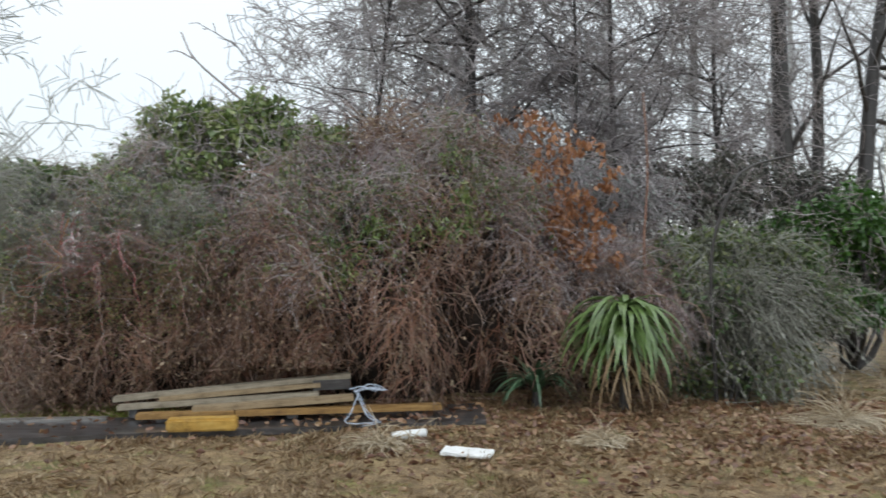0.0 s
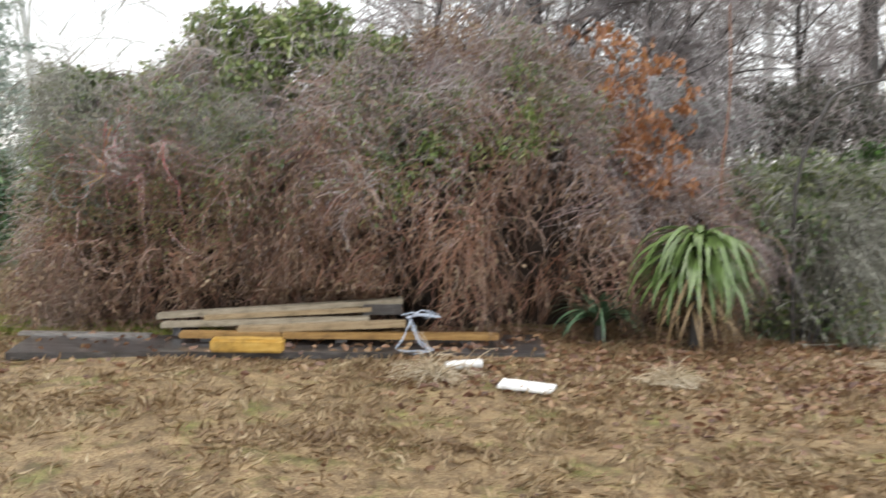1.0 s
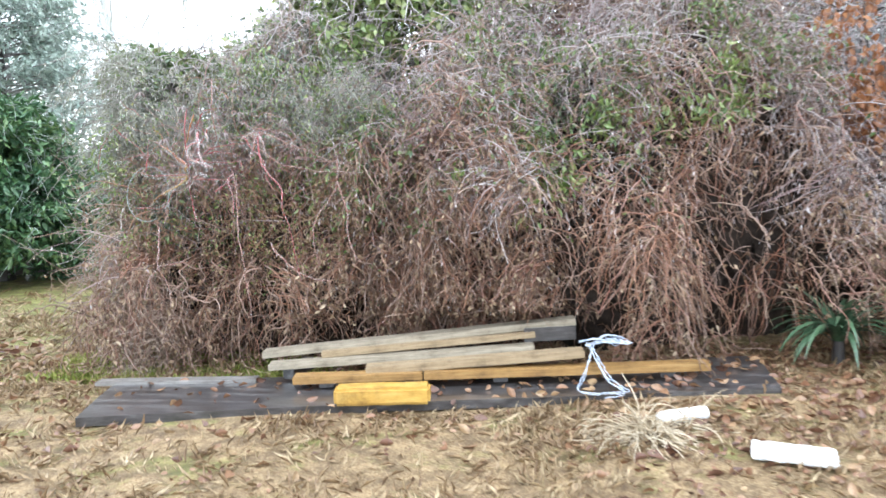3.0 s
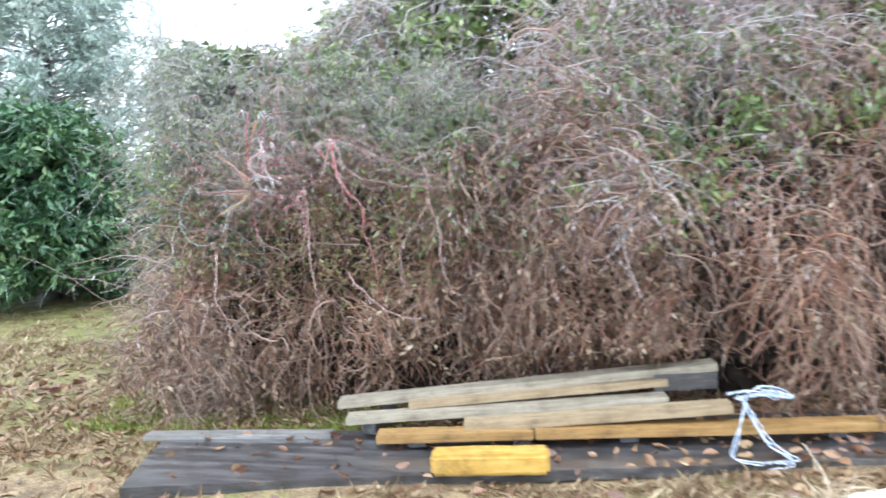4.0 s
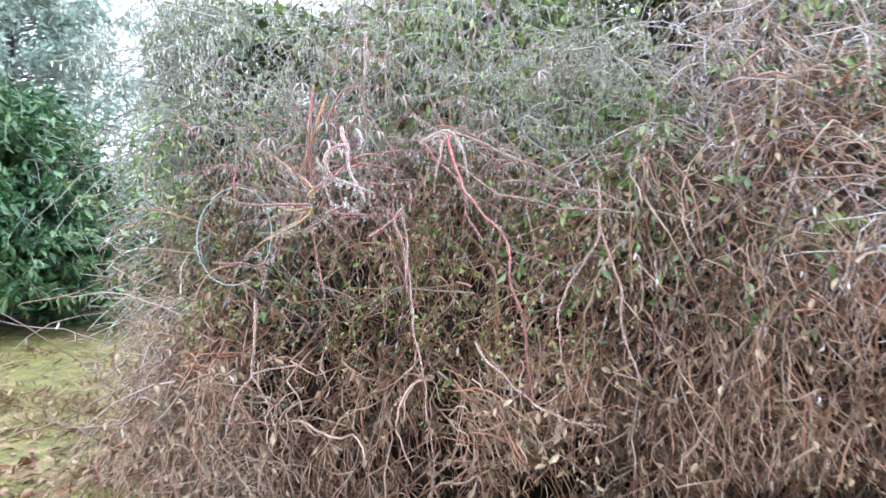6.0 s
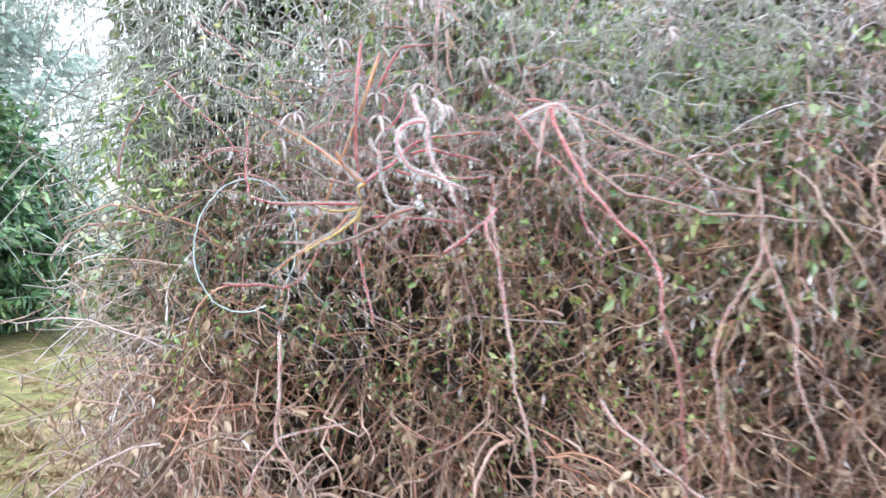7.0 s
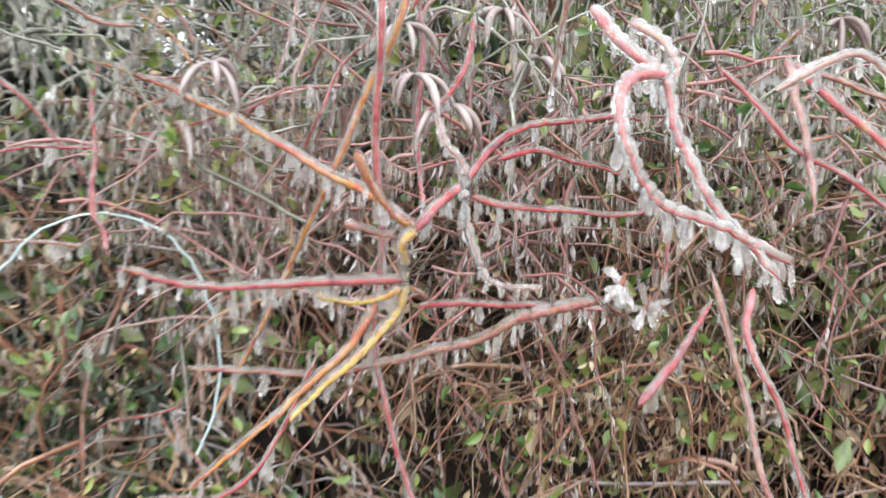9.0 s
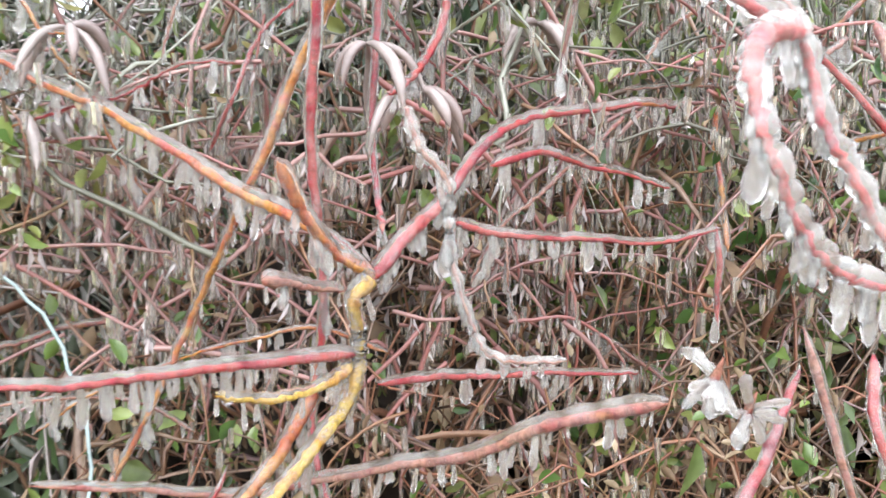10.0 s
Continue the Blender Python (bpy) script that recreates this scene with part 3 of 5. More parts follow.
ICICLE_SHAPES = []
for i in range(6):
    w = (0.34, 0.42, 0.3, 0.5, 0.38, 0.26)[i]
    v = np.stack([BEAD_V[:, 0] * w, -BEAD_V[:, 2] * w, -BEAD_V[:, 1]], -1)
    v[:, :2] += 0.05 * np.sin(4 * v[:, 2:3] + i)
    ICICLE_SHAPES.append(mesh_from("icicle", v, BEAD_F, ICE))


def iced_vine(points, r, mat, label, ice=1.0, drops=60, name="vine", slack=0.0):
    """One stem in a knobbly coat of ice, with icicles under it, each a piece of its own."""
    path = smooth_path(points, 11, 0.0008)
    k = len(path)
    run = np.concatenate([[0], np.cumsum(np.linalg.norm(np.diff(path, axis=0), axis=1))])
    f = run / run[-1]
    ph = RNG.uniform(0, 6.28, 6)
    sway = np.stack([np.sin(run * q + ph[j]) + 0.5 * np.sin(run * 2.3 * q + ph[j + 3]) for j, q in enumerate((19, 13, 23))], -1)
    path = path + sway * (0.0022 + slack) * np.sin(np.pi * np.clip(f, 0.02, 0.98))[:, None]
    vine = empty(name, path[0], label, "vine", "vines reaching out")
    off = path[0]
    end = np.minimum(np.arange(k), np.arange(k)[::-1])
    tip = np.sqrt(np.clip(end / 2.0, 0.01, 1.0)) if ice else np.ones(k)
    knots = 1 + 0.06 * np.sin(np.arange(k) * 2.1) + (RNG.uniform(0, 1, k) > 0.93) * 0.35
    rad = r * np.minimum(np.linspace(1.05, 0.5, k), 1.0) * knots * tip
    v, fc = tubes((path - off - np.array([0, 0, 0.34 * r if ice else 0]))[None], (rad * (0.6 if ice else 1.0))[None], 8)
    part("stem", mesh_from("stem", v, fc, mat), None, vine)
    coat = vine
    if ice:
        lumpy = 0.10 + 0.22 * max(ice - 0.9, 0)
        bead = np.abs(np.sin(run * math.pi / 0.017 + 1.5 * np.sin(run * 37 + ph[0])))
        rad2 = (r * np.minimum(np.linspace(1.05, 0.55, k), 1.0) * (1 + RNG.uniform(-0.08, 0.12, k) + lumpy * bead) + 0.0016 * max(ice - 0.8, 0) * bead + 0.0005) * tip
        if ice > 1.5:
            rad2 = rad2 * 1.12
        v, fc = tubes((path - off + np.array([0, 0, 0.12 * r]))[None], rad2[None], 8)
        coat = part("ice_coat", mesh_from("ice_coat", v, fc, THICK_ICE if ice > 1.5 else COAT), None, vine, "thick cloudy coat of ice" if ice > 1.5 else "clear glaze of ice")
    for i in range(int(drops * 1.15)):
        j = int(RNG.integers(1, k - 1))
        size = RNG.uniform(0.006, 0.021) * (1.5 if RNG.uniform() > 0.75 else 1.0)
        drop = part("icicle", ICICLE_SHAPES[int(RNG.integers(0, 6))], None, coat)
        at = path[j] + (path[j + 1] - path[j]) * RNG.uniform(0, 1) - off
        drop.matrix_basis = pose(at[0], at[1], at[2] - r * 0.6, RNG.uniform(-9, 9), RNG.uniform(-9, 9), RNG.uniform(0, 360)) @ Matrix.Diagonal((max(size, 0.009) * 0.85, max(size, 0.009) * 0.85, size, 1))
    return vine


MAT_ORVINE = bark_material("orange_vine_bark", [(0.34, 0.035, 0.035), (0.42, 0.10, 0.03), (0.46, 0.20, 0.035), (0.40, 0.08, 0.035), (0.46, 0.26, 0.06)])
ORA = "orange-barked vine stem under clear ice"
RED, TAN, YEL = "red-barked vine glazed with ice and icicles", "pinkish tan vine stem under thick clear ice", "yellow-barked vine shoot coated in clear ice"
# arms from the knot
iced_vine([(-3.72, 8.33, 1.63), (-3.77, 8.36, 1.67), (-3.83, 8.40, 1.70), (-3.91, 8.46, 1.745), (-4.03, 8.53, 1.805), (-4.16, 8.60, 1.85)], 0.0065, MAT_ORVINE, ORA, 1.1, 70)
iced_vine([(-3.73, 8.33, 1.57), (-3.815, 8.30, 1.572), (-3.884, 8.28, 1.572), (-3.956, 8.26, 1.567), (-4.045, 8.26, 1.59)], 0.0055, MAT_REDVINE, RED, 0.9, 40)
iced_vine([(-3.72, 8.33, 1.63), (-3.69, 8.36, 1.66), (-3.65, 8.40, 1.69), (-3.60, 8.43, 1.743), (-3.54, 8.46, 1.77), (-3.43, 8.50, 1.785), (-3.35, 8.55, 1.79)], 0.0062, MAT_REDVINE, RED, 0.8, 40)
iced_vine([(-3.60, 8.43, 1.72), (-3.54, 8.45, 1.733), (-3.475, 8.48, 1.722), (-3.386, 8.50, 1.70)], 0.005, MAT_REDVINE, RED, 0.8, 25)
iced_vine([(-3.64, 8.40, 1.67), (-3.60, 8.40, 1.66), (-3.53, 8.40, 1.657), (-3.45, 8.42, 1.647), (-3.356, 8.45, 1.66)], 0.0045, MAT_REDVINE, RED, 0.9, 45)
iced_vine([(-3.72, 8.33, 1.63), (-3.735, 8.32, 1.615), (-3.73, 8.33, 1.588), (-3.73, 8.33, 1.56), (-3.74, 8.34, 1.515)], 0.0075, MAT_YELVINE, YEL, 0.7, 10)
iced_vine([(-3.805, 8.25, 1.64), (-3.78, 8.28, 1.63), (-3.743, 8.32, 1.623)], 0.0055, MAT_TANVINE, TAN, 0.8, 8)
iced_vine([(-3.794, 8.28, 1.72), (-3.772, 8.30, 1.678), (-3.746, 8.32, 1.647), (-3.72, 8.33, 1.633)], 0.006, MAT_ORVINE, ORA, 1.0, 10)
iced_vine([(-3.73, 8.33, 1.565), (-3.745, 8.32, 1.525), (-3.786, 8.28, 1.492), (-3.823, 8.24, 1.468), (-3.86, 8.20, 1.44)], 0.0065, MAT_YELVINE, YEL, 0.7, 15)
iced_vine([(-3.764, 8.34, 1.54), (-3.785, 8.32, 1.51), (-3.815, 8.28, 1.483), (-3.87, 8.22, 1.44), (-3.96, 8.2, 1.37)], 0.006, MAT_ORVINE, ORA, 0.8, 20)
iced_vine([(-3.736, 8.33, 1.56), (-3.756, 8.30, 1.553), (-3.796, 8.27, 1.552), (-3.836, 8.24, 1.563)], 0.005, MAT_YELVINE, YEL, 0.7, 10)
iced_vine([(-3.71, 8.38, 1.532), (-3.617, 8.40, 1.533), (-3.52, 8.42, 1.525), (-3.44, 8.44, 1.518)], 0.0045, MAT_REDVINE, RED, 0.8, 25)
iced_vine([(-3.551, 8.16, 1.57), (-3.614, 8.20, 1.547), (-3.67, 8.26, 1.506), (-3.74, 8.32, 1.475), (-3.83, 8.36, 1.452), (-4.0, 8.42, 1.445)], 0.006, MAT_TANVINE, TAN, 0.9, 40)
# thickly iced loop
iced_vine([(-3.507, 8.10, 1.794), (-3.539, 8.08, 1.79), (-3.57, 8.05, 1.773), (-3.58, 8.03, 1.745), (-3.573, 8.02, 1.718), (-3.555, 8.02, 1.69), (-3.53, 8.02, 1.67), (-3.49, 8.02, 1.655), (-3.40, 8.05, 1.62)], 0.0045, MAT_REDVINE, "looped red vine under a thick coat of ice", 1.9, 60)
iced_vine([(-3.56, 8.18, 1.87), (-3.539, 8.13, 1.821), (-3.511, 8.10, 1.788), (-3.507, 8.08, 1.745), (-3.499, 8.06, 1.712), (-3.486, 8.05, 1.68), (-3.464, 8.04, 1.652), (-3.43, 8.02, 1.61)], 0.0045, MAT_REDVINE, "hanging red vine under a thick coat of ice", 1.9, 60)
iced_vine([(-3.513, 8.20, 1.86), (-3.484, 8.18, 1.84), (-3.475, 8.16, 1.812), (-3.49, 8.15, 1.786)], 0.004, MAT_TANVINE, TAN, 1.8, 20)
# upright and slanting stems behind the knot
iced_vine([(-3.70, 8.45, 2.02), (-3.734, 8.42, 1.90), (-3.761, 8.44, 1.83), (-3.792, 8.45, 1.754), (-3.82, 8.46, 1.69), (-3.854, 8.48, 1.623), (-3.876, 8.50, 1.56), (-3.916, 8.50, 1.473), (-3.98, 8.50, 1.35)], 0.006, MAT_ORVINE, ORA, 0.7, 25)
iced_vine([(-3.757, 8.45, 2.06), (-3.76, 8.40, 1.90), (-3.762, 8.42, 1.72), (-3.754, 8.42, 1.617), (-3.76, 8.42, 1.489), (-3.73, 8.40, 1.34), (-3.69, 8.35, 1.22)], 0.0055, MAT_REDVINE, RED, 0.9, 40)
iced_vine([(-3.704, 8.50, 1.92), (-3.697, 8.50, 1.87), (-3.706, 8.48, 1.78), (-3.70, 8.46, 1.70), (-3.70, 8.42, 1.658)], 0.0045, MAT_REDVINE, RED, 0.8, 15)
iced_vine([(-3.626, 8.50, 1.92), (-3.635, 8.48, 1.85), (-3.665, 8.46, 1.805), (-3.694, 8.44, 1.782)], 0.0048, MAT_REDVINE, RED, 0.9, 15)
iced_vine([(-3.70, 8.30, 1.762), (-3.688, 8.30, 1.731), (-3.668, 8.30, 1.706), (-3.665, 8.30, 1.656), (-3.65, 8.30, 1.597), (-3.63, 8.30, 1.57), (-3.568, 8.30, 1.565)], 0.0028, MAT_TANVINE, TAN, 1.8, 35)
iced_vine([(-3.36, 8.45, 1.664), (-3.354, 8.45, 1.56)], 0.0045, MAT_REDVINE, RED, 0.6, 5)
iced_vine([(-3.476, 8.22, 1.444), (-3.415, 8.26, 1.49), (-3.347, 8.32, 1.55)], 0.0055, MAT_REDVINE, RED, 0.6, 8)
iced_vine([(-3.714, 8.50, 1.92), (-3.658, 8.50, 2.02), (-3.627, 8.50, 2.043), (-3.51, 8.55, 2.063)], 0.0055, MAT_REDVINE, RED, 0.8, 20)
iced_vine([(-3.523, 8.40, 2.26), (-3.523, 8.38, 2.134), (-3.522, 8.36, 2.027), (-3.53, 8.45, 1.80)], 0.0055, MAT_TANVINE, TAN, 1.2, 30)
# stems farther along the face
# slimmer than the arms near the knot
iced_vine([(-3.361, 8.30, 1.59), (-3.32, 8.25, 1.40), (-3.29, 8.15, 1.213), (-3.245, 8.10, 1.045), (-3.216, 8.05, 0.88), (-3.185, 8.05, 0.70), (-3.2, 8.1, 0.45)], 0.0042, MAT_TANVINE, TAN, 0.9, 42, slack=0.004)
iced_vine([(-3.194, 8.44, 1.868), (-3.16, 8.30, 1.757), (-3.062, 8.15, 1.596), (-2.925, 8.09, 1.447), (-2.904, 8.05, 1.316), (-2.854, 8.05, 1.11), (-2.82, 8.1, 0.8)], 0.0058, MAT_REDVINE, RED, 0.7, 35, slack=0.004)
iced_vine([(-3.204, 8.44, 1.868), (-3.03, 8.42, 1.803), (-2.853, 8.42, 1.72), (-2.565, 8.45, 1.604), (-2.2, 8.4, 1.5)], 0.0045, MAT_TANVINE, TAN, 0.9, 49, slack=0.004)
iced_vine([(-3.168, 8.30, 1.748), (-2.96, 8.30, 1.615), (-2.70, 8.35, 1.565), (-2.42, 8.40, 1.544)], 0.0047, MAT_TANVINE, TAN, 0.9, 35, slack=0.004)
iced_vine([(-3.2, 8.44, 1.87), (-3.21, 8.36, 1.78), (-3.23, 8.3, 1.66)], 0.0065, MAT_TANVINE, TAN, 1.3, 17, slack=0.004)
iced_vine([(-2.60, 8.35, 1.5), (-2.533, 8.30, 1.30), (-2.50, 8.25, 1.09), (-2.44, 8.20, 0.92)], 0.0058, MAT_TANVINE, TAN, 0.8, 17, slack=0.004)
iced_vine([(-3.05, 8.15, 1.08), (-2.988, 8.10, 1.006), (-2.846, 8.05, 0.905), (-2.71, 8.00, 0.835), (-2.566, 8.00, 0.828)], 0.0054, MAT_TANVINE, TAN, 0.8, 17, slack=0.004)
iced_vine([(-2.61, 8.40, 1.68), (-2.60, 8.35, 1.476), (-2.677, 8.30, 1.33), (-2.748, 8.20, 1.16), (-2.70, 8.15, 0.9)], 0.0050, MAT_TANVINE, TAN, 0.8, 17, slack=0.004)
iced_vine([(-3.96, 8.30, 1.20), (-3.946, 8.25, 1.09), (-3.936, 8.20, 0.906), (-3.99, 8.15, 0.82), (-4.01, 8.10, 0.68)], 0.0054, MAT_TANVINE, TAN, 0.6, 10, slack=0.004)
iced_vine([(-3.75, 8.30, 0.93), (-3.936, 8.20, 0.906), (-3.868, 8.18, 0.80), (-3.82, 8.15, 0.697)], 0.0043, MAT_TANVINE, TAN, 0.6, 10, slack=0.004)
iced_vine([(-4.65, 8.70, 1.62), (-4.633, 8.70, 1.736), (-4.568, 8.70, 1.86), (-4.50, 8.75, 1.962), (-4.42, 8.80, 2.01)], 0.0065, MAT_TANVINE, TAN, 0.9, 14, slack=0.004)
iced_vine([(-4.447, 8.60, 1.957), (-4.328, 8.60, 1.85), (-4.222, 8.60, 1.758), (-4.15, 8.6, 1.66)], 0.0043, MAT_REDVINE, RED, 0.7, 10, slack=0.004)
iced_vine([(-4.149, 8.60, 1.85), (-4.148, 8.55, 1.756), (-4.124, 8.50, 1.656), (-4.086, 8.40, 1.588)], 0.0040, MAT_REDVINE, RED, 0.8, 10, slack=0.004)
iced_vine([(-4.096, 8.20, 1.344), (-3.989, 8.25, 1.332), (-3.908, 8.30, 1.343), (-3.832, 8.34, 1.479)], 0.0040, MAT_REDVINE, RED, 0.8, 17, slack=0.004)
iced_vine([(-3.331, 8.25, 1.574), (-3.359, 8.20, 1.518), (-3.326, 8.18, 1.42), (-3.307, 8.15, 1.35), (-3.297, 8.12, 1.28)], 0.0040, MAT_REDVINE, RED, 1.3, 28, slack=0.004)
iced_vine([(-3.317, 8.40, 1.848), (-3.22, 8.35, 1.743), (-3.13, 8.30, 1.655), (-3.09, 8.25, 1.532), (-3.02, 8.20, 1.44)], 0.0042, MAT_REDVINE, RED, 0.8, 21, slack=0.004)
iced_vine([(-3.289, 8.30, 1.807), (-3.182, 8.30, 1.854), (-3.128, 8.28, 1.804), (-3.088, 8.28, 1.666)], 0.0043, MAT_TANVINE, TAN, 1.7, 31, slack=0.004)


# more slim stems crossing round the knot
for i in range(36):
    a = RNG.uniform(0, 2 * math.pi)
    p0 = np.array([RNG.uniform(-4.15, -3.05), RNG.uniform(8.5, 8.62), RNG.uniform(1.2, 2.15)])
    run = grow(p0[None], np.array([[math.cos(a), 0.1 * RNG.normal(), 0.7 * math.sin(a)]]), [RNG.uniform(0.14, 0.38)], 6, 0.3, (0, 0, -0.1))[0]
    run[:, 1] = np.clip(run[:, 1], 8.47, 8.66)
    iced_vine([tuple(q) for q in run], RNG.uniform(0.002, 0.0036), (MAT_REDVINE, MAT_TANVINE, MAT_ORVINE, MAT_TANVINE)[i % 4], (RED, TAN, ORA, TAN)[i % 4], 0.8, 24)

# mops of slim mauve stems springing from the nodes, each fringed with ice
n = 130
spring = np.array([(-3.74, 8.52, 1.74), (-3.68, 8.54, 1.86), (-3.22, 8.50, 1.85), (-3.45, 8.54, 1.76), (-3.92, 8.54, 1.58), (-3.6, 8.54, 1.55), (-4.1, 8.56, 1.75), (-2.95, 8.52, 1.7)])[RNG.integers(0, 8, n)] + RNG.normal(0, 0.07, (n, 3)) * np.array([1, 0.3, 0.8])
PM = grow(spring, RNG.normal(0, 1, (n, 3)) * np.array([1.2, 0.3, 0.55]) + np.array([0, -0.15, 0.2]), RNG.uniform(0.15, 0.62, n), 14, 0.16, (0, 0, -0.09))
PM[:, :, 1] = np.maximum(PM[:, :, 1], 8.52 + RNG.uniform(0, 0.16, (n, 1)))
MAT_MAUVESTEM = island_material("mauve_stem", [(0.11, 0.045, 0.045), (0.21, 0.09, 0.09), (0.33, 0.19, 0.18), (0.27, 0.08, 0.075), (0.46, 0.34, 0.33)], 0.35, 0.8)
mop = empty("vine_mop", (0, 0, 0), "mop of slim mauve stems fringed with ice", "vines", kind="stuff")
stuff("stem_tangle", mesh_from("stem_tangle", *tubes(PM, taper(n, 14, RNG.uniform(0.0018, 0.0042, n), 0.0014), 5), MAT_MAUVESTEM), mop)
at, way = along(PM, 1300)
stuff("shoots", mesh_from("shoots", *scatter(at, drooping(1300, 2.0), RNG.uniform(0.012, 0.03, 1300), 0.2), MAT_ICY), mop, "short hanging shoots white with ice")
at, way = along(PM, 2600)
stuff("icicles", mesh_from("icicles", *icicles(at, RNG.uniform(0.012, 0.03, 2600), 0.34), ICE), mop)

# bent loop of pale wire caught in the vines
def wire_loop():
    c, n = np.array([-4.12, 8.47, 1.43]), 60
    a = np.linspace(-0.6, 1.65 * math.pi, n)
    p = np.stack([0.155 * np.cos(a), 0.05 * np.sin(a + 0.6), 0.205 * np.sin(a)], -1) + RNG.normal(0, 0.0012, (n, 3))
    m, nn, ll, bb = material("white_wire", 0.3, 0.6)
    bb.inputs["Base Color"].default_value = (0.32, 0.41, 0.43, 1)
    ob = new("wire_loop", mesh_from("wire_loop", *tubes(p[None], np.full((1, n), 0.0018), 6), m))
    ob.location = c
    tagged(ob, "loop of pale plastic-coated wire caught in vines", "wire")


wire_loop()

# fine growth round the knot: thin stems, brown and green leaves, drooping grey leaves
MAT_PINKSTEM = island_material("pink_thin_stem", [(0.05, 0.028, 0.018), (0.12, 0.068, 0.04), (0.22, 0.085, 0.05), (0.22, 0.14, 0.07), (0.38, 0.29, 0.23)], 0.4, 0.6)
MAT_LEAFNEAR = island_material("small_green_leaf", [(0.02, 0.05, 0.015), (0.045, 0.11, 0.025), (0.14, 0.23, 0.05), (0.26, 0.30, 0.09), (0.36, 0.24, 0.08)], 0.35, 0.7, translucent=0.3)
near = empty("vine_tangle", (0, 0, 0), "fine tangle of iced stems and small leaves", "vines", kind="stuff")
n = 1050
s = np.stack([RNG.uniform(-4.45, -2.5, n), RNG.uniform(8.5, 8.95, n), RNG.uniform(0.8, 2.4, n)], -1)
PN = grow(s, RNG.normal(0, 1, (n, 3)) * np.array([1, 0.35, 0.8]), RNG.uniform(0.2, 0.6, n), 12, 0.32, (0, 0, -0.08))
PN[:, :, 1] = np.maximum(PN[:, :, 1], 8.46 + RNG.uniform(0, 0.1, (n, 1)))
high = PN[:, :, 2].mean(1) > 1.75
RN = taper(n, 12, RNG.uniform(0.0011, 0.0033, n), 0.0008)
stuff("thin_stems", mesh_from("thin_stems", *tubes(PN[~high], RN[~high], 4), MAT_PINKSTEM), near)
stuff("iced_stems", mesh_from("iced_stems", *tubes(PN[high], RN[high] * 1.2, 4), MAT_DULLTWIG), near, "thin stems white with ice")
at, way = along(PN, 10500)
at = at + RNG.normal(0, 0.015, at.shape)
hang = at[np.argsort(-at[:, 2] + RNG.normal(0, 0.35, len(at)))[:4200]]
stuff("icicles", mesh_from("icicles", *icicles(hang - np.array([0, 0.02, 0]), RNG.uniform(0.010, 0.034, 4200), RNG.uniform(0.26, 0.42, 4200)), ICE), near)
up, _ = along(PN[high], 1700)
stuff("icicles", mesh_from("icicles", *icicles(up - np.array([0, 0.012, 0.002]), RNG.uniform(0.014, 0.038, 1700), RNG.uniform(0.24, 0.36, 1700)), ICE), near, "rows of small white-lit icicles")
low = at[at[:, 2] < 1.75 + RNG.normal(0, 0.2, len(at))]
stuff("dead_leaves", mesh_from("dead_leaves", *scatter(low, drooping(len(low)), RNG.uniform(0.008, 0.024, len(low)), 0.42, (LEAF2_V, LEAF2_F)), MAT_DEADLEAF), near)
gs = at[RNG.uniform(0, 1, len(at)) < 0.5]
stuff("green_leaves", mesh_from("green_leaves", *scatter(gs, drooping(len(gs), 0.4), RNG.uniform(0.012, 0.036, len(gs)), 0.5, (LEAF2_V, LEAF2_F)), MAT_LEAFNEAR), near)
n = 9500
at = thicket_face(-4.7 + 3.7 * RNG.uniform(0, 1, n) ** 1.6, RNG.uniform(0.45, 1.0, n), RNG.uniform(-0.05, 0.3, n)) + RNG.normal(0, 0.05, (n, 3))
at[:, 1] = np.maximum(at[:, 1], 8.58 + RNG.uniform(0, 0.2, n))
at = at[(at[:, 2] > 1.8 + RNG.normal(0, 0.07, n)) | (at[:, 0] < -3.95 + RNG.normal(0, 0.1, n))]
n = len(at)
MAT_GREYLEAF = island_material("iced_grey_leaf", [(0.02, 0.038, 0.022), (0.05, 0.075, 0.045), (0.10, 0.115, 0.085), (0.045, 0.10, 0.045), (0.27, 0.27, 0.26), (0.13, 0.085, 0.08)], 0.35, 0.7, translucent=0.15)
stuff("drooping_leaves", mesh_from("drooping_leaves", *scatter(at, drooping(n, 1.1), RNG.uniform(0.045, 0.095, n), 0.22, (LEAF2_V, LEAF2_F)), MAT_GREYLEAF), near, "narrow drooping grey-green leaves sheathed in ice")


# yellow-green leaves at the thicket's shoulder
i = RNG.integers(0, 5, 300)
cc = np.array([(-4.62, 8.75, 1.78), (-4.72, 8.8, 1.66), (-4.5, 8.7, 1.92), (-4.45, 8.72, 1.62), (-4.6, 8.8, 1.5)])
at = cc[i] + RNG.normal(0, 0.07, (300, 3))
stuff("leaf_clump", mesh_from("leaf_clump", *scatter(at, drooping(300, 0.5), RNG.uniform(0.025, 0.055, 300), 0.32, (LEAF2_V, LEAF2_F)), MAT_SPRAY), near, "yellow-green leaves at the thicket's shoulder")
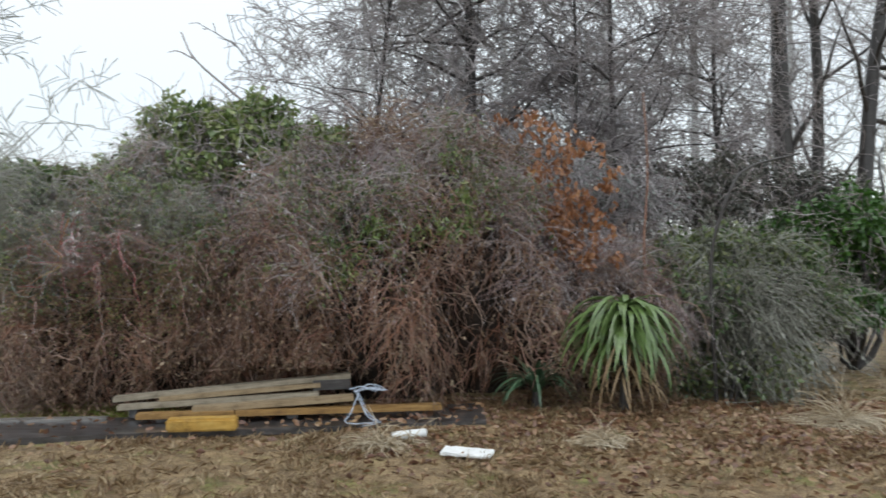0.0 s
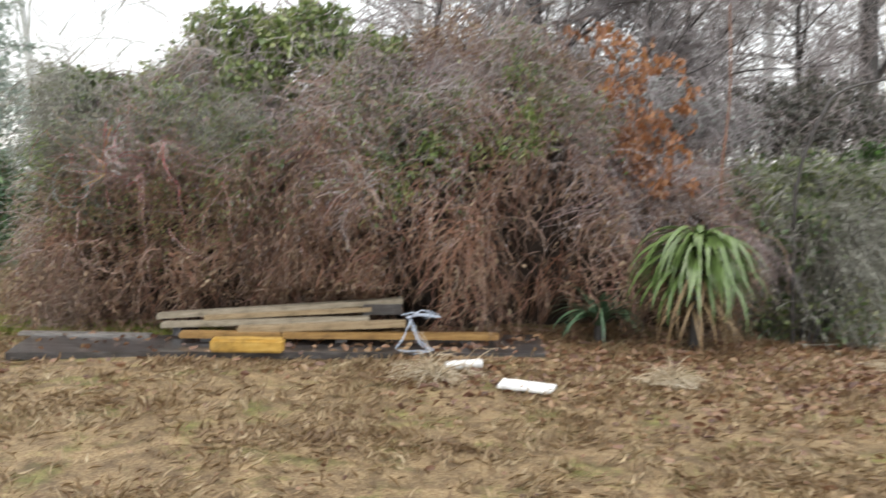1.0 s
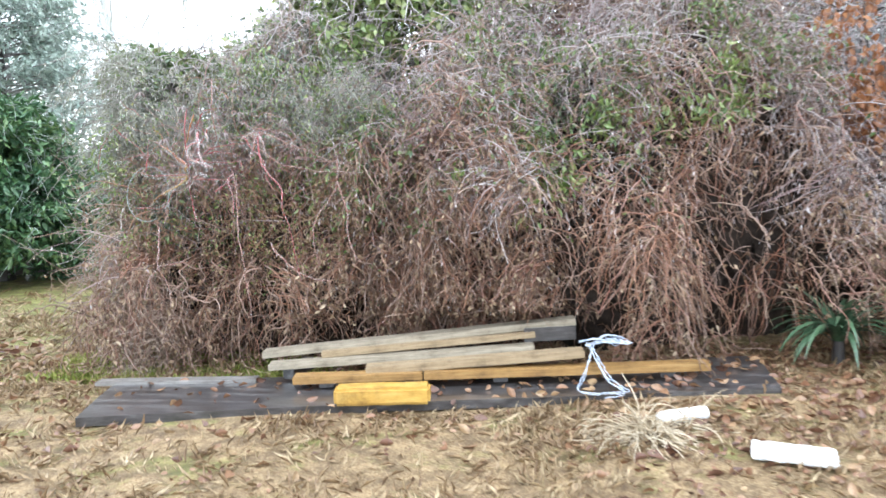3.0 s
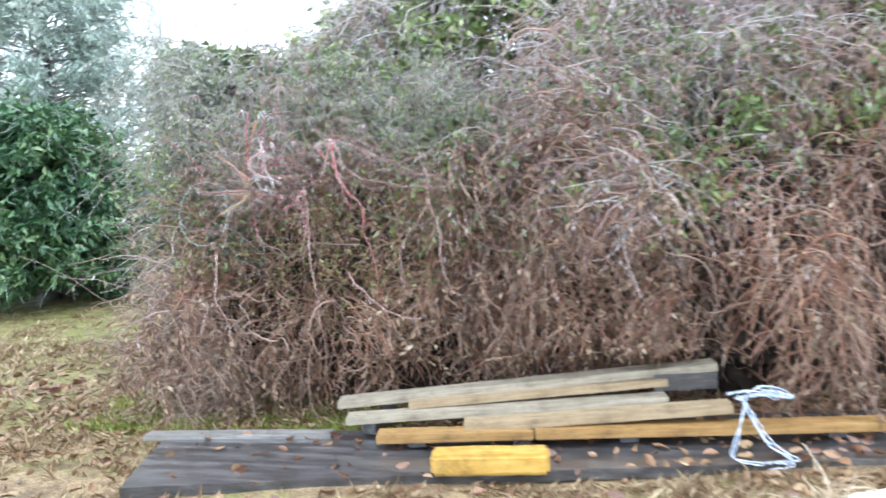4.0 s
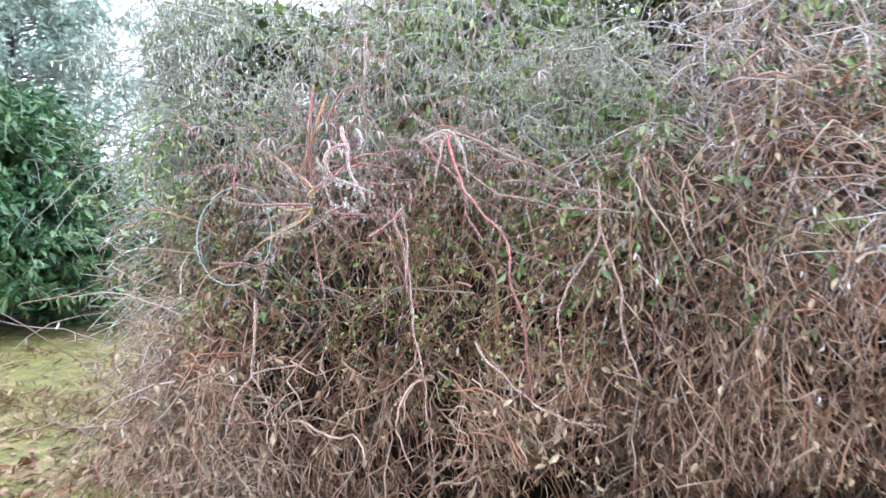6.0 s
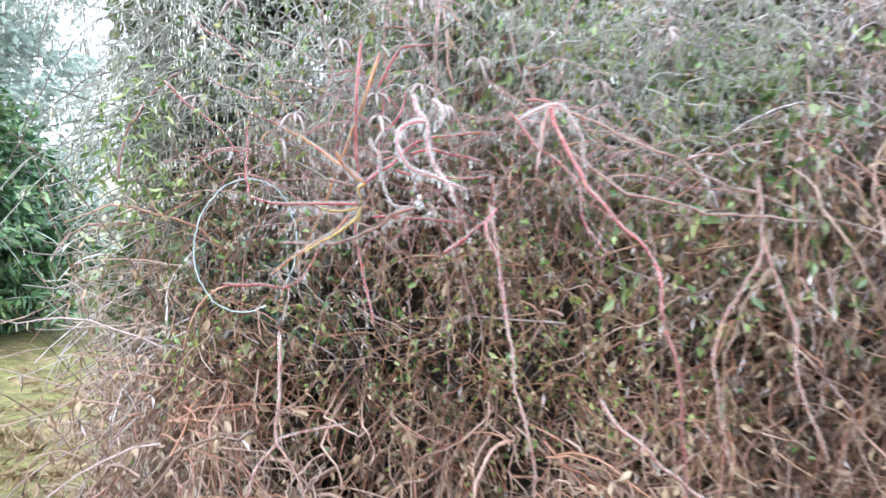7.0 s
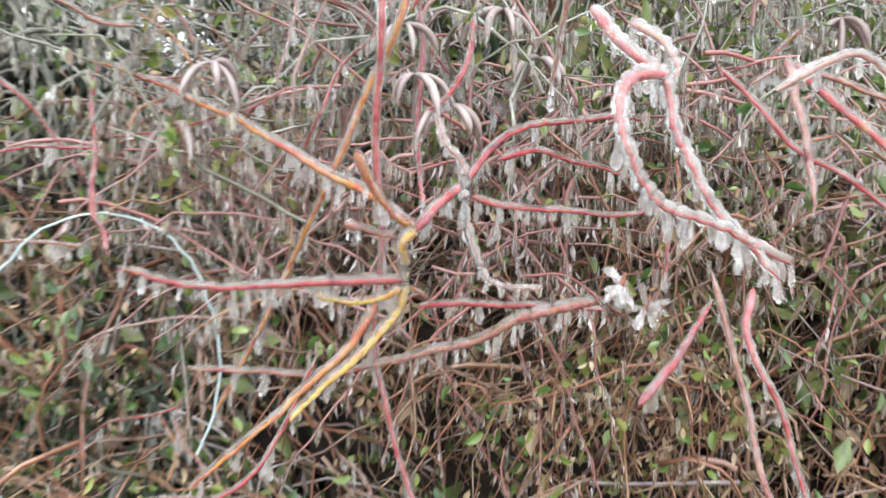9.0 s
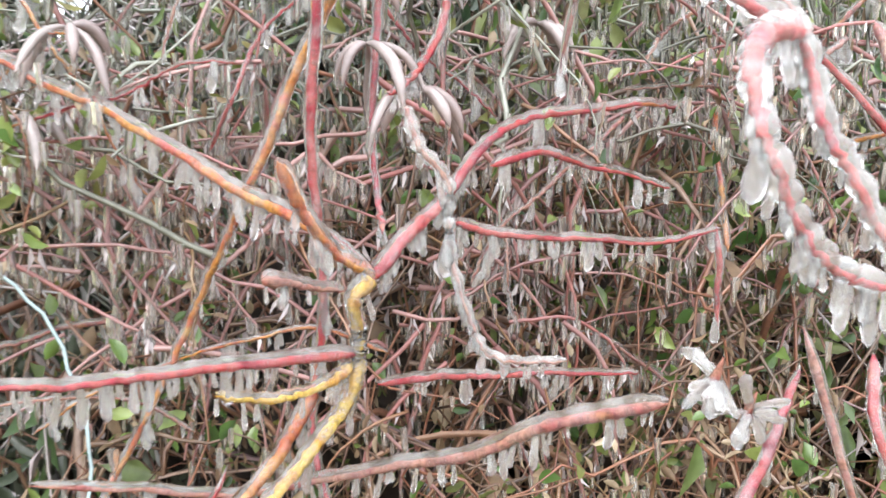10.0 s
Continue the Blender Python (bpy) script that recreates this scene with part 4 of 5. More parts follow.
# pale tan fuzz of fine dead twigs at the thicket's foot
MAT_TANTWIG = island_material("pale_tan_twig", [(0.20, 0.14, 0.10), (0.32, 0.235, 0.18), (0.43, 0.34, 0.28), (0.54, 0.46, 0.41)], 0.45, 0.5)
n = 850
u0 = RNG.uniform(0, 1, n)
s0 = np.stack([-4.78 + 0.7 * u0 + RNG.normal(0, 0.08, n), 9.1 - 0.45 * u0 + RNG.normal(0, 0.16, n), RNG.uniform(0.03, 1.35, n) * (0.45 + 0.55 * np.sin(np.pi * np.clip(u0 + 0.25, 0, 1)))], -1)
PF = grow(s0, RNG.normal(0, 0.6, (n, 3)) + np.array([-0.25, -0.1, 0.2]), RNG.uniform(0.15, 0.5, n), 7, 0.22, (0, 0, -0.12))
PF[:, :, 2] = np.maximum(PF[:, :, 2], 0.02)
PF[:, :, 1] = np.maximum(PF[:, :, 1], 8.3 + RNG.uniform(0, 0.1, (n, 1)))
stuff("twig_tangle", mesh_from("twig_tangle", *tubes(PF, taper(n, 7, RNG.uniform(0.0018, 0.0036, n), 0.0012), 3), MAT_TANTWIG), near, "pale tan fuzz of fine dead twigs")
# sprays of iced twigs that reach out over the lawn from the shoulder
n = 120
s0 = np.stack([RNG.uniform(-4.6, -4.25, n), RNG.uniform(8.75, 9.5, n), RNG.uniform(1.6, 2.6, n)], -1)
PS = grow(s0, RNG.normal(0, 0.4, (n, 3)) + np.array([-0.9, -0.1, 0.45]), RNG.uniform(0.3, 0.85, n), 12, 0.13, (-0.01, 0, -0.12))
stuff("sprays", mesh_from("sprays", *tubes(PS, taper(n, 12, RNG.uniform(0.002, 0.004, n), 0.0014), 4), MAT_DULLTWIG), near, "iced twigs arching out over the lawn")
at, way = along(PS, 1500)
PS2 = grow(at, way * 0.4 + RNG.normal(0, 0.5, at.shape) + np.array([-0.2, 0, -0.3]), RNG.uniform(0.04, 0.16, 1500), 5, 0.2, (0, 0, -0.15))
stuff("sprays", mesh_from("sprays", *tubes(PS2, taper(1500, 5, 0.002, 0.001), 3), MAT_DULLTWIG), near)
at, way = along(np.concatenate([PS[:, :5], PS2]), 2600)
stuff("icicles", mesh_from("icicles", *icicles(at, RNG.uniform(0.012, 0.035, 2600), 0.28), ICE), near)
# dark stems arching out over the lawn
MAT_DARKSTEM = island_material("dark_wet_stem", [(0.05, 0.035, 0.03), (0.09, 0.06, 0.05), (0.14, 0.10, 0.085)], 0.4, 0.6)
ARCH = "dark bare stem arching out of the thicket"
for pts in (
    [(-4.35, 8.95, 2.3), (-4.6, 8.9, 2.5), (-4.82, 8.86, 2.46), (-4.98, 8.85, 2.22), (-5.03, 8.85, 1.98)],
    [(-4.3, 8.9, 2.1), (-4.6, 8.85, 2.22), (-4.85, 8.82, 2.12), (-5.02, 8.8, 1.86), (-5.08, 8.8, 1.72)],
    [(-4.4, 8.9, 1.9), (-4.7, 8.85, 2.0), (-4.95, 8.8, 1.88), (-5.15, 8.8, 1.62)],
    [(-4.4, 9.0, 2.3), (-4.55, 8.95, 2.65), (-4.8, 8.9, 2.8), (-5.1, 8.9, 2.72)],
    [(-4.45, 8.75, 1.2), (-4.7, 8.7, 1.28), (-4.82, 8.68, 1.22)],
    [(-4.4, 8.7, 1.05), (-4.62, 8.66, 1.1), (-4.76, 8.62, 1.04)],
    [(-4.35, 8.7, 1.55), (-4.6, 8.66, 1.42), (-4.85, 8.62, 1.36), (-5.0, 8.6, 1.42)]):
    iced_vine(pts, 0.003, MAT_DARKSTEM, ARCH, 0, 6, slack=0.006)


# folded dead leaves that droop in whorls from their nodes
nodes_at = np.array([(-3.98, 8.52, 1.84), (-3.71, 8.47, 1.83), (-3.66, 8.47, 1.79), (-3.72, 8.5, 1.9), (-3.52, 8.55, 1.87), (-3.58, 8.52, 1.93), (-4.03, 8.55, 1.76), (-4.12, 8.6, 2.0), (-3.86, 8.6, 2.08), (-3.42, 8.6, 2.02), (-3.2, 8.6, 2.1), (-4.35, 8.65, 1.9), (-4.2, 8.6, 2.2), (-3.6, 8.6, 2.22), (-3.05, 8.55, 1.95), (-2.85, 8.55, 2.1)])
whorl = np.repeat(np.arange(len(nodes_at)), 5)
n = len(whorl)
turn = np.tile(np.arange(5) * 1.257, len(nodes_at)) + RNG.uniform(-0.4, 0.4, n)
FL = grow(nodes_at[whorl], np.stack([np.cos(turn), 0.6 * np.sin(turn) - 0.2, RNG.uniform(-0.15, 0.5, n)], -1), RNG.uniform(0.05, 0.095, n), 9, 0.06, (0, 0, -0.3))
MAT_FOLDED = island_material("folded_mauve_leaf", [(0.13, 0.085, 0.08), (0.22, 0.165, 0.16), (0.30, 0.25, 0.25), (0.24, 0.24, 0.20)], 0.4, 0.7)
stuff("folded_leaves", mesh_from("folded_leaves", *tubes(FL, RNG.uniform(0.75, 1.15, (n, 1)) * np.array([[0.0015, 0.0038, 0.0052, 0.0058, 0.006, 0.0058, 0.005, 0.0034, 0.0006]]), 6), MAT_FOLDED), near, "folded mauve-grey dead leaves sheathed in ice")
stuff("icicles", mesh_from("icicles", *icicles(FL[:, -2] + np.array([0, 0, 0.003]), RNG.uniform(0.012, 0.03, n), 0.36), ICE), near)


def ice_tuft(x, y, z, n):
    """A small seed head turned to a cluster of ice buds."""
    ob = empty("seed_head", (x, y, z), "dry seed head swollen with clear ice buds", "seed head")
    P = np.array([[0, 0.004, -0.012], [0, 0, 0.0], [0.003, -0.003, 0.012]])
    part("stalk", mesh_from("stalk", *tubes(P[None], np.array([[0.002, 0.003, 0.0006]]), 6), MAT_TANVINE), None, ob)
    for d in unit(RNG.normal(0, 1, (n, 3)) + np.array([0, -0.2, -0.35])):
        bud = part("ice_bud", ICICLE_SHAPES[int(RNG.integers(0, 6))], None, ob)
        size = RNG.uniform(0.013, 0.026)
        q = Vector(-d).to_track_quat("Z", "Y").to_matrix().to_4x4()
        bud.matrix_basis = Matrix.Translation(Vector(d) * 0.004) @ q @ Matrix.Scale(size, 4)


ice_tuft(-3.53, 8.14, 1.59, 16)
ice_tuft(-3.50, 8.15, 1.565, 12)




# ---- fine bare shrub at the thicket's end ----
def pale_shrub():
    ob = empty("twiggy_shrub", (-4.72, 9.6, 0), "fine bare twiggy shrub whitened with ice", "shrub")
    n = 55
    s = np.stack([RNG.normal(0, 0.22, n), RNG.normal(0, 0.3, n), np.full(n, 0.02)], -1)
    way = RNG.normal(0, 1, (n, 3)) * np.array([0.24, 0.3, 0]) + np.array([-0.02, -0.05, 1.2])
    P = grow(s, way, RNG.uniform(0.8, 2.6, n), 12, 0.09, (-0.015, -0.01, -0.05))
    P[:, :, 0] = np.where((P[:, :, 0] < -0.2) & (P[:, :, 2] < 1.75), -0.2 + 0.3 * (P[:, :, 0] + 0.2), P[:, :, 0])
    stuff("stem_tangle", mesh_from("stem_tangle", *tubes(P, taper(n, 12, 0.005, 0.002), 3), MAT_VINE), ob)
    at, way = along(P[:, 4:], 1250)
    Q = grow(at, way * 0.7 + RNG.normal(0, 0.6, at.shape), RNG.uniform(0.08, 0.3, len(at)), 5, 0.25, (0, 0, -0.12))
    Q[:, :, 2] = np.maximum(Q[:, :, 2], 0.02)
    Q[:, :, 1] = np.where(Q[:, :, 2] < 1.75, np.maximum(Q[:, :, 1], -0.1), np.maximum(Q[:, :, 1], -0.8))
    Q[:, :, 0] = np.where((Q[:, :, 0] < -0.25) & (Q[:, :, 2] < 1.75), -0.25 + 0.3 * (Q[:, :, 0] + 0.25), Q[:, :, 0])
    stuff("twig_tangle", mesh_from("twig_tangle", *tubes(Q, taper(len(at), 5, 0.0024, 0.0011), 3), MAT_DULLTWIG), ob)


pale_shrub()


# ---- trees and bushes ----
def branching(base, lean, height, r, counts, ratios, spread, droop, k=10, start=0.25, wander=0.07):
    """Levels of branches: each grows from the one before. Returns (strands, radii) for each level."""
    P = grow(np.array([base], float), np.array([lean], float), [height], 14, wander * 0.4, (0, 0, 0.03))
    R = taper(1, 14, [r], r * 0.25)
    levels = [(P, R)]
    length = height
    for n, ratio, d in zip(counts, ratios, droop):
        kk = P.shape[1]
        i, j = RNG.integers(0, len(P), n), RNG.integers(int(kk * start), kk, n)
        at, par = P[i, j], R[i, j]
        way = unit(P[i, np.minimum(j + 1, kk - 1)] - P[i, np.maximum(j - 1, 0)])
        way = way * 0.55 + unit(RNG.normal(0, 1, (n, 3))) * spread + np.array([0, 0, 0.15])
        length = length * ratio
        L = RNG.uniform(0.45, 1.0, n) * length
        P = grow(at, way, L, k, wander * 2, (0, 0, d))
        R = taper(n, k, np.maximum(par * 0.4, 0.002), 0.0018)
        levels.append((P, R))
        k = max(3, k - 3 if k > 5 else k - 2)
        start = 0.15
    return levels


def bare_tree(x, y, height, r, counts, ratios, label, twig=None, bark=None, lean=(0, 0, 1), droop=(0.03, 0.0, -0.05, -0.08), spread=0.75, start=0.25, thick=1.0):
    ob = empty("tree", (x, y, 0), label, "tree", "bare trees")
    lv = branching((0, 0, -0.05), lean, height, r, counts, ratios, spread, droop, start=start)
    part("trunk", mesh_from("trunk", *tubes(*lv[0], 10), bark or MAT_BARK), None, ob)
    for lp, lr in zip(*lv[1]):
        part("limb", mesh_from("limb", *tubes(lp[None], lr[None], 6), bark or MAT_BARK), None, ob)
    fine = [tubes(p, np.maximum(rr, 0.004 * thick), 3) for p, rr in lv[2:]]
    stuff("crown", mesh_from("crown", *joined(fine), twig or MAT_GREYTWIG), ob, "fine bare twigs glazed with ice")
    return ob


BARE = "tall bare tree with dark wet trunk and icy twigs"
DENSE = "bare tree dense with drooping ice-laden twigs"
bare_tree(0.25, 14.0, 8.5, 0.16, (44, 600, 5200, 8000), (0.42, 0.42, 0.42, 0.5), DENSE, start=0.22, droop=(0.0, -0.09, -0.16, -0.2), thick=1.6)
bare_tree(1.9, 13.2, 5.6, 0.07, (36, 340, 2400, 3200), (0.42, 0.42, 0.42, 0.5), DENSE, start=0.12, droop=(0.0, -0.07, -0.14, -0.18), thick=1.65)
bare_tree(2.9, 14.6, 6.6, 0.10, (38, 380, 2600, 3200), (0.42, 0.42, 0.42, 0.5), DENSE, start=0.12, droop=(0.0, -0.07, -0.14, -0.18), thick=1.65)
bare_tree(5.2, 15.5, 7, 0.09, (36, 340, 2200, 2800), (0.42, 0.42, 0.42, 0.5), DENSE, start=0.1, droop=(0.0, -0.07, -0.14, -0.18), thick=1.65)
bare_tree(-1.2, 13.2, 6.5, 0.07, (34, 320, 1900, 2500), (0.42, 0.42, 0.42, 0.5), DENSE, start=0.1, droop=(0.0, -0.07, -0.14, -0.18), thick=1.65)
for tx, ty, th, tr, tl in ((7.6, 18.2, 15, 0.24, (-0.10, 0, 1)), (8.05, 18.6, 14, 0.16, (0.02, 0, 1)), (8.75, 18.4, 15, 0.2, (0.10, 0, 1)), (9.7, 18.8, 14, 0.17, (0.05, 0, 1))):
    bare_tree(tx, ty, th, tr, (22, 220, 1400), (0.42, 0.42, 0.45), BARE, lean=tl, start=0.12, thick=1.3, droop=(0.0, -0.04, -0.1))
# ice on the twigs, plus distance haze painted in as pale bluish grey, trunks included
MAT_FARTWIG = island_material("icy_hazed_far_twig", [(0.40, 0.42, 0.43), (0.54, 0.57, 0.59), (0.66, 0.70, 0.72)], 0.6, 0.3)
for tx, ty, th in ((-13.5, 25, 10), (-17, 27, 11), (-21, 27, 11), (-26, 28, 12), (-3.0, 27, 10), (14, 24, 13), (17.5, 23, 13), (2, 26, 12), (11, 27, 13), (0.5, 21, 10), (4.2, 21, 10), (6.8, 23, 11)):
    bare_tree(tx, ty, th, 0.16, (20, 150, 650), (0.48, 0.42, 0.45), "distant bare tree paled by ice and painted haze", MAT_FARTWIG, MAT_FARTWIG, start=0.12, thick=3.8, droop=(0.0, -0.04, -0.1))


MAT_LAUREL = island_material("laurel_leaf", [(0.02, 0.055, 0.015), (0.04, 0.11, 0.02), (0.075, 0.18, 0.03), (0.16, 0.27, 0.05)], 0.35, 0.5, translucent=0.25)
MAT_DARKLEAF = island_material("dull_dark_leaf", [(0.03, 0.035, 0.03), (0.055, 0.06, 0.05), (0.10, 0.10, 0.08), (0.15, 0.13, 0.10)], 0.5, 0.4, translucent=0.15)


def leafy_mound(name, at, size, n, mat, label, category, leaf, twigs=0, width=0.55, droop=0.6, lumps=9, twig_mat=None):
    """A bush: stems from the ground that end in lobes, leaves in uneven clumps over the lobes."""
    ob = empty(name, at, label, category)
    h = size[2]
    cz = RNG.uniform(0.08, 0.9, lumps) * h
    cz[:3] = h * np.array([0.88, 0.8, 0.72])
    ca, cr = RNG.uniform(0, 2 * math.pi, lumps), np.sqrt(RNG.uniform(0, 1, lumps)) * np.sqrt(np.clip(1.05 - (cz / h) ** 2, 0.03, 1))
    crest = np.linspace(-0.85, 0.85, 7)
    cz[:7] = h * (0.9 * np.sqrt(1 - crest ** 2 * 0.32) + RNG.normal(0, 0.03, 7))
    ca[:7], cr[:7] = np.where(crest > 0, 0.3, math.pi - 0.3) + RNG.normal(0, 0.2, 7), np.abs(crest)
    c = np.stack([size[0] * cr * np.cos(ca), size[1] * cr * np.sin(ca), cz], -1)
    rad = RNG.uniform(0.26, 0.46, lumps) * (size[0] + size[1]) / 2.2
    stems = np.stack([np.linspace([0, 0, 0], p, 8) + np.concatenate([np.zeros((1, 3)), RNG.normal(0, 0.05, (7, 3))]) for p in c])
    for st in stems:
        part("stem", mesh_from("stem", *tubes(st[None], taper(1, 8, [0.035], 0.012), 6), MAT_BARK), None, ob)
    i = RNG.integers(0, lumps, n)
    d = unit(RNG.normal(0, 1, (n, 3)))
    rr = rad[i][:, None] * RNG.uniform(0.3, 1.0, (n, 1)) ** 0.45 * 1.08 * np.array([1, 1, 0.85]) * (1 + 0.25 * np.sin(7 * d[:, :1] + 3 * d[:, 2:]))
    p = c[i] + d * rr
    p = p[p[:, 2] > 0.03]
    stuff("foliage", mesh_from("foliage", *scatter(p, d[: len(p)] * 0.5 + drooping(len(p), droop), RNG.uniform(0.6, 1.1, len(p)) * leaf, width), mat), ob)
    if twigs:
        twigs = int(twigs * 0.4)
        i = RNG.integers(0, len(p), twigs)
        T = grow(p[i], RNG.normal(0, 1, (twigs, 3)) + np.array([0, -0.3, 0]), RNG.uniform(0.2, 0.6, twigs), 5, 0.26, (0, 0, -0.16))
        T[:, :, 2] = np.maximum(T[:, :, 2], 0.02)
        stuff("twig_tangle", mesh_from("twig_tangle", *tubes(T, taper(twigs, 5, 0.0068, 0.0028), 3), twig_mat or MAT_ICY), ob)
    return ob


leafy_mound("ivy_mound", (-2.55, 10.4, 0), (1.25, 0.85, 3.6), 34000, MAT_IVY, "tall mound of green ivy with icy twigs over it", "bush", 0.105, 8500, 0.6, lumps=34)
leafy_mound("ivy_mound", (-3.45, 10.5, 0), (0.85, 0.7, 3.2), 15000, MAT_IVY, "rounded green ivy mound with icy twigs over it", "bush", 0.10, 3000, 0.7, lumps=18)
leafy_mound("vine_mound", (-4.52, 9.3, 0), (0.32, 0.4, 2.25), 9000, MAT_GREYLEAF, "dark leafy shoulder of the thicket under ice", "bush", 0.065, 2200, 0.3, 1.0, 16, MAT_DULLTWIG)
leafy_mound("ivy_mound", (-4.55, 9.9, 0), (0.75, 0.6, 2.8), 22000, MAT_GREEN, "smaller dull-green ivy mound under icy twigs", "bush", 0.09, 2600, 0.6, lumps=26)
leafy_mound("evergreen_bush", (5.75, 11.9, 0), (1.15, 0.9, 2.35), 9500, MAT_LAUREL, "bright green broad-leaved evergreen bush", "bush", 0.115, 1600, 0.6, lumps=20)
leafy_mound("vine_mound", (-0.5, 10.4, 0), (1.5, 0.9, 3.35), 9000, MAT_DEADLEAF, "mound of mauve vines and withered leaves", "bush", 0.06, 6500, lumps=14, twig_mat=MAT_VINE)
leafy_mound("icy_shrub", (3.55, 10.3, 0), (1.35, 0.8, 1.9), 9000, MAT_GREEN, "straggling shrub grey-green with ice", "bush", 0.085, 5200, lumps=20, twig_mat=MAT_DULLTWIG)
leafy_mound("dark_shrub", (4.2, 12.6, 0), (1.9, 0.9, 3.0), 14000, MAT_DARKLEAF, "dark dense shrub behind the straggling ones", "bush", 0.09, 3500, lumps=16)
leafy_mound("dark_shrub", (1.6, 12.4, 0), (1.6, 0.8, 3.2), 14000, MAT_DARKLEAF, "dark dense shrub behind the straggling ones", "bush", 0.09, 4500, lumps=16)
leafy_mound("icy_shrub", (1.8, 11.4, 0), (1.4, 0.9, 2.9), 3500, MAT_FROSTGREEN, "straggling shrub of grey icy twigs", "bush", 0.05, 6500, lumps=14, twig_mat=MAT_GREYTWIG)


def cedar(x, y, height, width, n, mat, label, frost=0):
    ob = empty("cedar", (x, y, 0), label, "tree")
    part("trunk", mesh_from("trunk", *tubes(np.linspace([0, 0, 0], [0.05, 0, height], 8)[None], taper(1, 8, [0.14], 0.02), 8), MAT_BARK), None, ob)
    m = 420
    z = RNG.uniform(0.1, height * 0.97, m)
    a = RNG.uniform(0, 2 * math.pi, m)
    reach = width * np.sqrt(np.clip(1 - (z / height) ** 1.6, 0.02, 1)) * RNG.uniform(0.6, 1.1, m)
    s = np.stack([0 * z, 0 * z, z], -1)
    P = grow(s, np.stack([np.cos(a), np.sin(a), 0.25 + 0 * a], -1), reach, 9, 0.08, (0, 0, -0.02))
    stuff("boughwork", mesh_from("boughwork", *tubes(P, taper(m, 9, 0.016, 0.004), 4), MAT_GREYTWIG if frost > 300 else MAT_BARK), ob)
    at, way = along(P[:, 3:], n)
    at = at + RNG.normal(0, 0.07, at.shape)
    at[:, 2] = np.maximum(at[:, 2], 0.06)
    stuff("sprays", mesh_from("sprays", *scatter(at, way * 0.6 + drooping(n, 0.35), RNG.uniform(0.09, 0.2, n), 0.34), mat), ob)
    if frost:
        at, way = along(P[:, 5:], frost)
        T = grow(at, way + RNG.normal(0, 0.5, at.shape), RNG.uniform(0.15, 0.5, frost), 6, 0.15, (0, 0, -0.15))
        T[:, :, 2] = np.maximum(T[:, :, 2], 0.03)
        stuff("iced_growth", mesh_from("iced_growth", *tubes(T, taper(frost, 6, 0.008, 0.003), 3), MAT_FROSTGREEN), ob, "drooping tips white with ice")


cedar(-9.25, 13.7, 2.6, 1.8, 24000, MAT_CEDAR, "dense dark green cedar with ice-whitened tips", 520)
# needle colour paled both for ice and for the haze in front of it
MAT_DULLCEDAR = island_material("dull_frosted_hazed_needle", [(0.26, 0.35, 0.31), (0.38, 0.48, 0.43), (0.52, 0.61, 0.57), (0.68, 0.74, 0.73)], 0.5, 0.4, translucent=0.3)
cedar(-10.6, 15.8, 6.8, 2.3, 26000, MAT_DULLCEDAR, "tall pale cedar whitened by ice and painted haze", 1100)


# oak sapling that keeps its rust-coloured leaves
def oak():
    ob = empty("oak_sapling", (1.56, 9.75, 0), "slim oak sapling with rust-orange dead leaves", "tree")
    lv = branching((0, 0, 0), (0.0, 0, 1), 2.95, 0.024, (24, 120), (0.27, 0.6), 0.8, (0.02, -0.08), start=0.4)
    part("trunk", mesh_from("trunk", *tubes(*lv[0], 8), MAT_BARK), None, ob)
    stuff("branchwork", mesh_from("branchwork", *joined([tubes(*lv[1], 5), tubes(lv[2][0], lv[2][1], 3)]), MAT_VINE), ob)
    at, way = along(np.concatenate([lv[2][0][:, 2:8]]), 1500)
    at = at[at[:, 2] > 1.5] + RNG.normal(0, 0.03, (int((at[:, 2] > 1.5).sum()), 3))
    stuff("foliage", mesh_from("foliage", *scatter(at, drooping(len(at), 1.0), RNG.uniform(0.045, 0.1, len(at)), 0.6, (LEAF2_V, LEAF2_F)), MAT_ORANGE), ob, "rust-orange withered oak leaves")


def drooping_shrub():
    """A shrub bent over by its ice: long twigs that sweep sideways and down to the grass."""
    ob = empty("icy_shrub", (3.3, 9.75, 0), "shrub bent to the grass by ice on its grey twigs", "bush")
    for i in range(9):
        p = grow(np.array([[RNG.normal(0, 0.12), RNG.normal(0, 0.1), 0.0]]), np.array([[RNG.normal(0.15, 0.2), 0, 1.0]]), [RNG.uniform(1.2, 1.9)], 10, 0.05, (0.02, 0, -0.02))
        part("stem", mesh_from("stem", *tubes(p, taper(1, 10, [0.016], 0.005), 6), MAT_BARK), None, ob)
    n = 420
    s = np.stack([RNG.normal(0.15, 0.25, n), RNG.normal(-0.05, 0.2, n), RNG.uniform(0.5, 1.45, n)], -1)
    P = grow(s, RNG.normal(0, 0.45, (n, 3)) + np.array([0.45, -0.2, 0.15]), RNG.uniform(0.4, 1.4, n), 12, 0.14, (0.02, -0.01, -0.16))
    P[:, :, 2] = np.maximum(P[:, :, 2], 0.02 + RNG.uniform(0, 0.05, (n, 1)))
    stuff("twig_tangle", mesh_from("twig_tangle", *tubes(P, taper(n, 12, RNG.uniform(0.002, 0.005, n), 0.0018), 3), MAT_DULLTWIG), ob, "long grey twigs sheathed in ice")
    at, way = along(P, 2600)
    stuff("foliage", mesh_from("foliage", *scatter(at, way + drooping(2600, 0.9), RNG.uniform(0.03, 0.08, 2600), 0.3), MAT_DULLTWIG), ob)


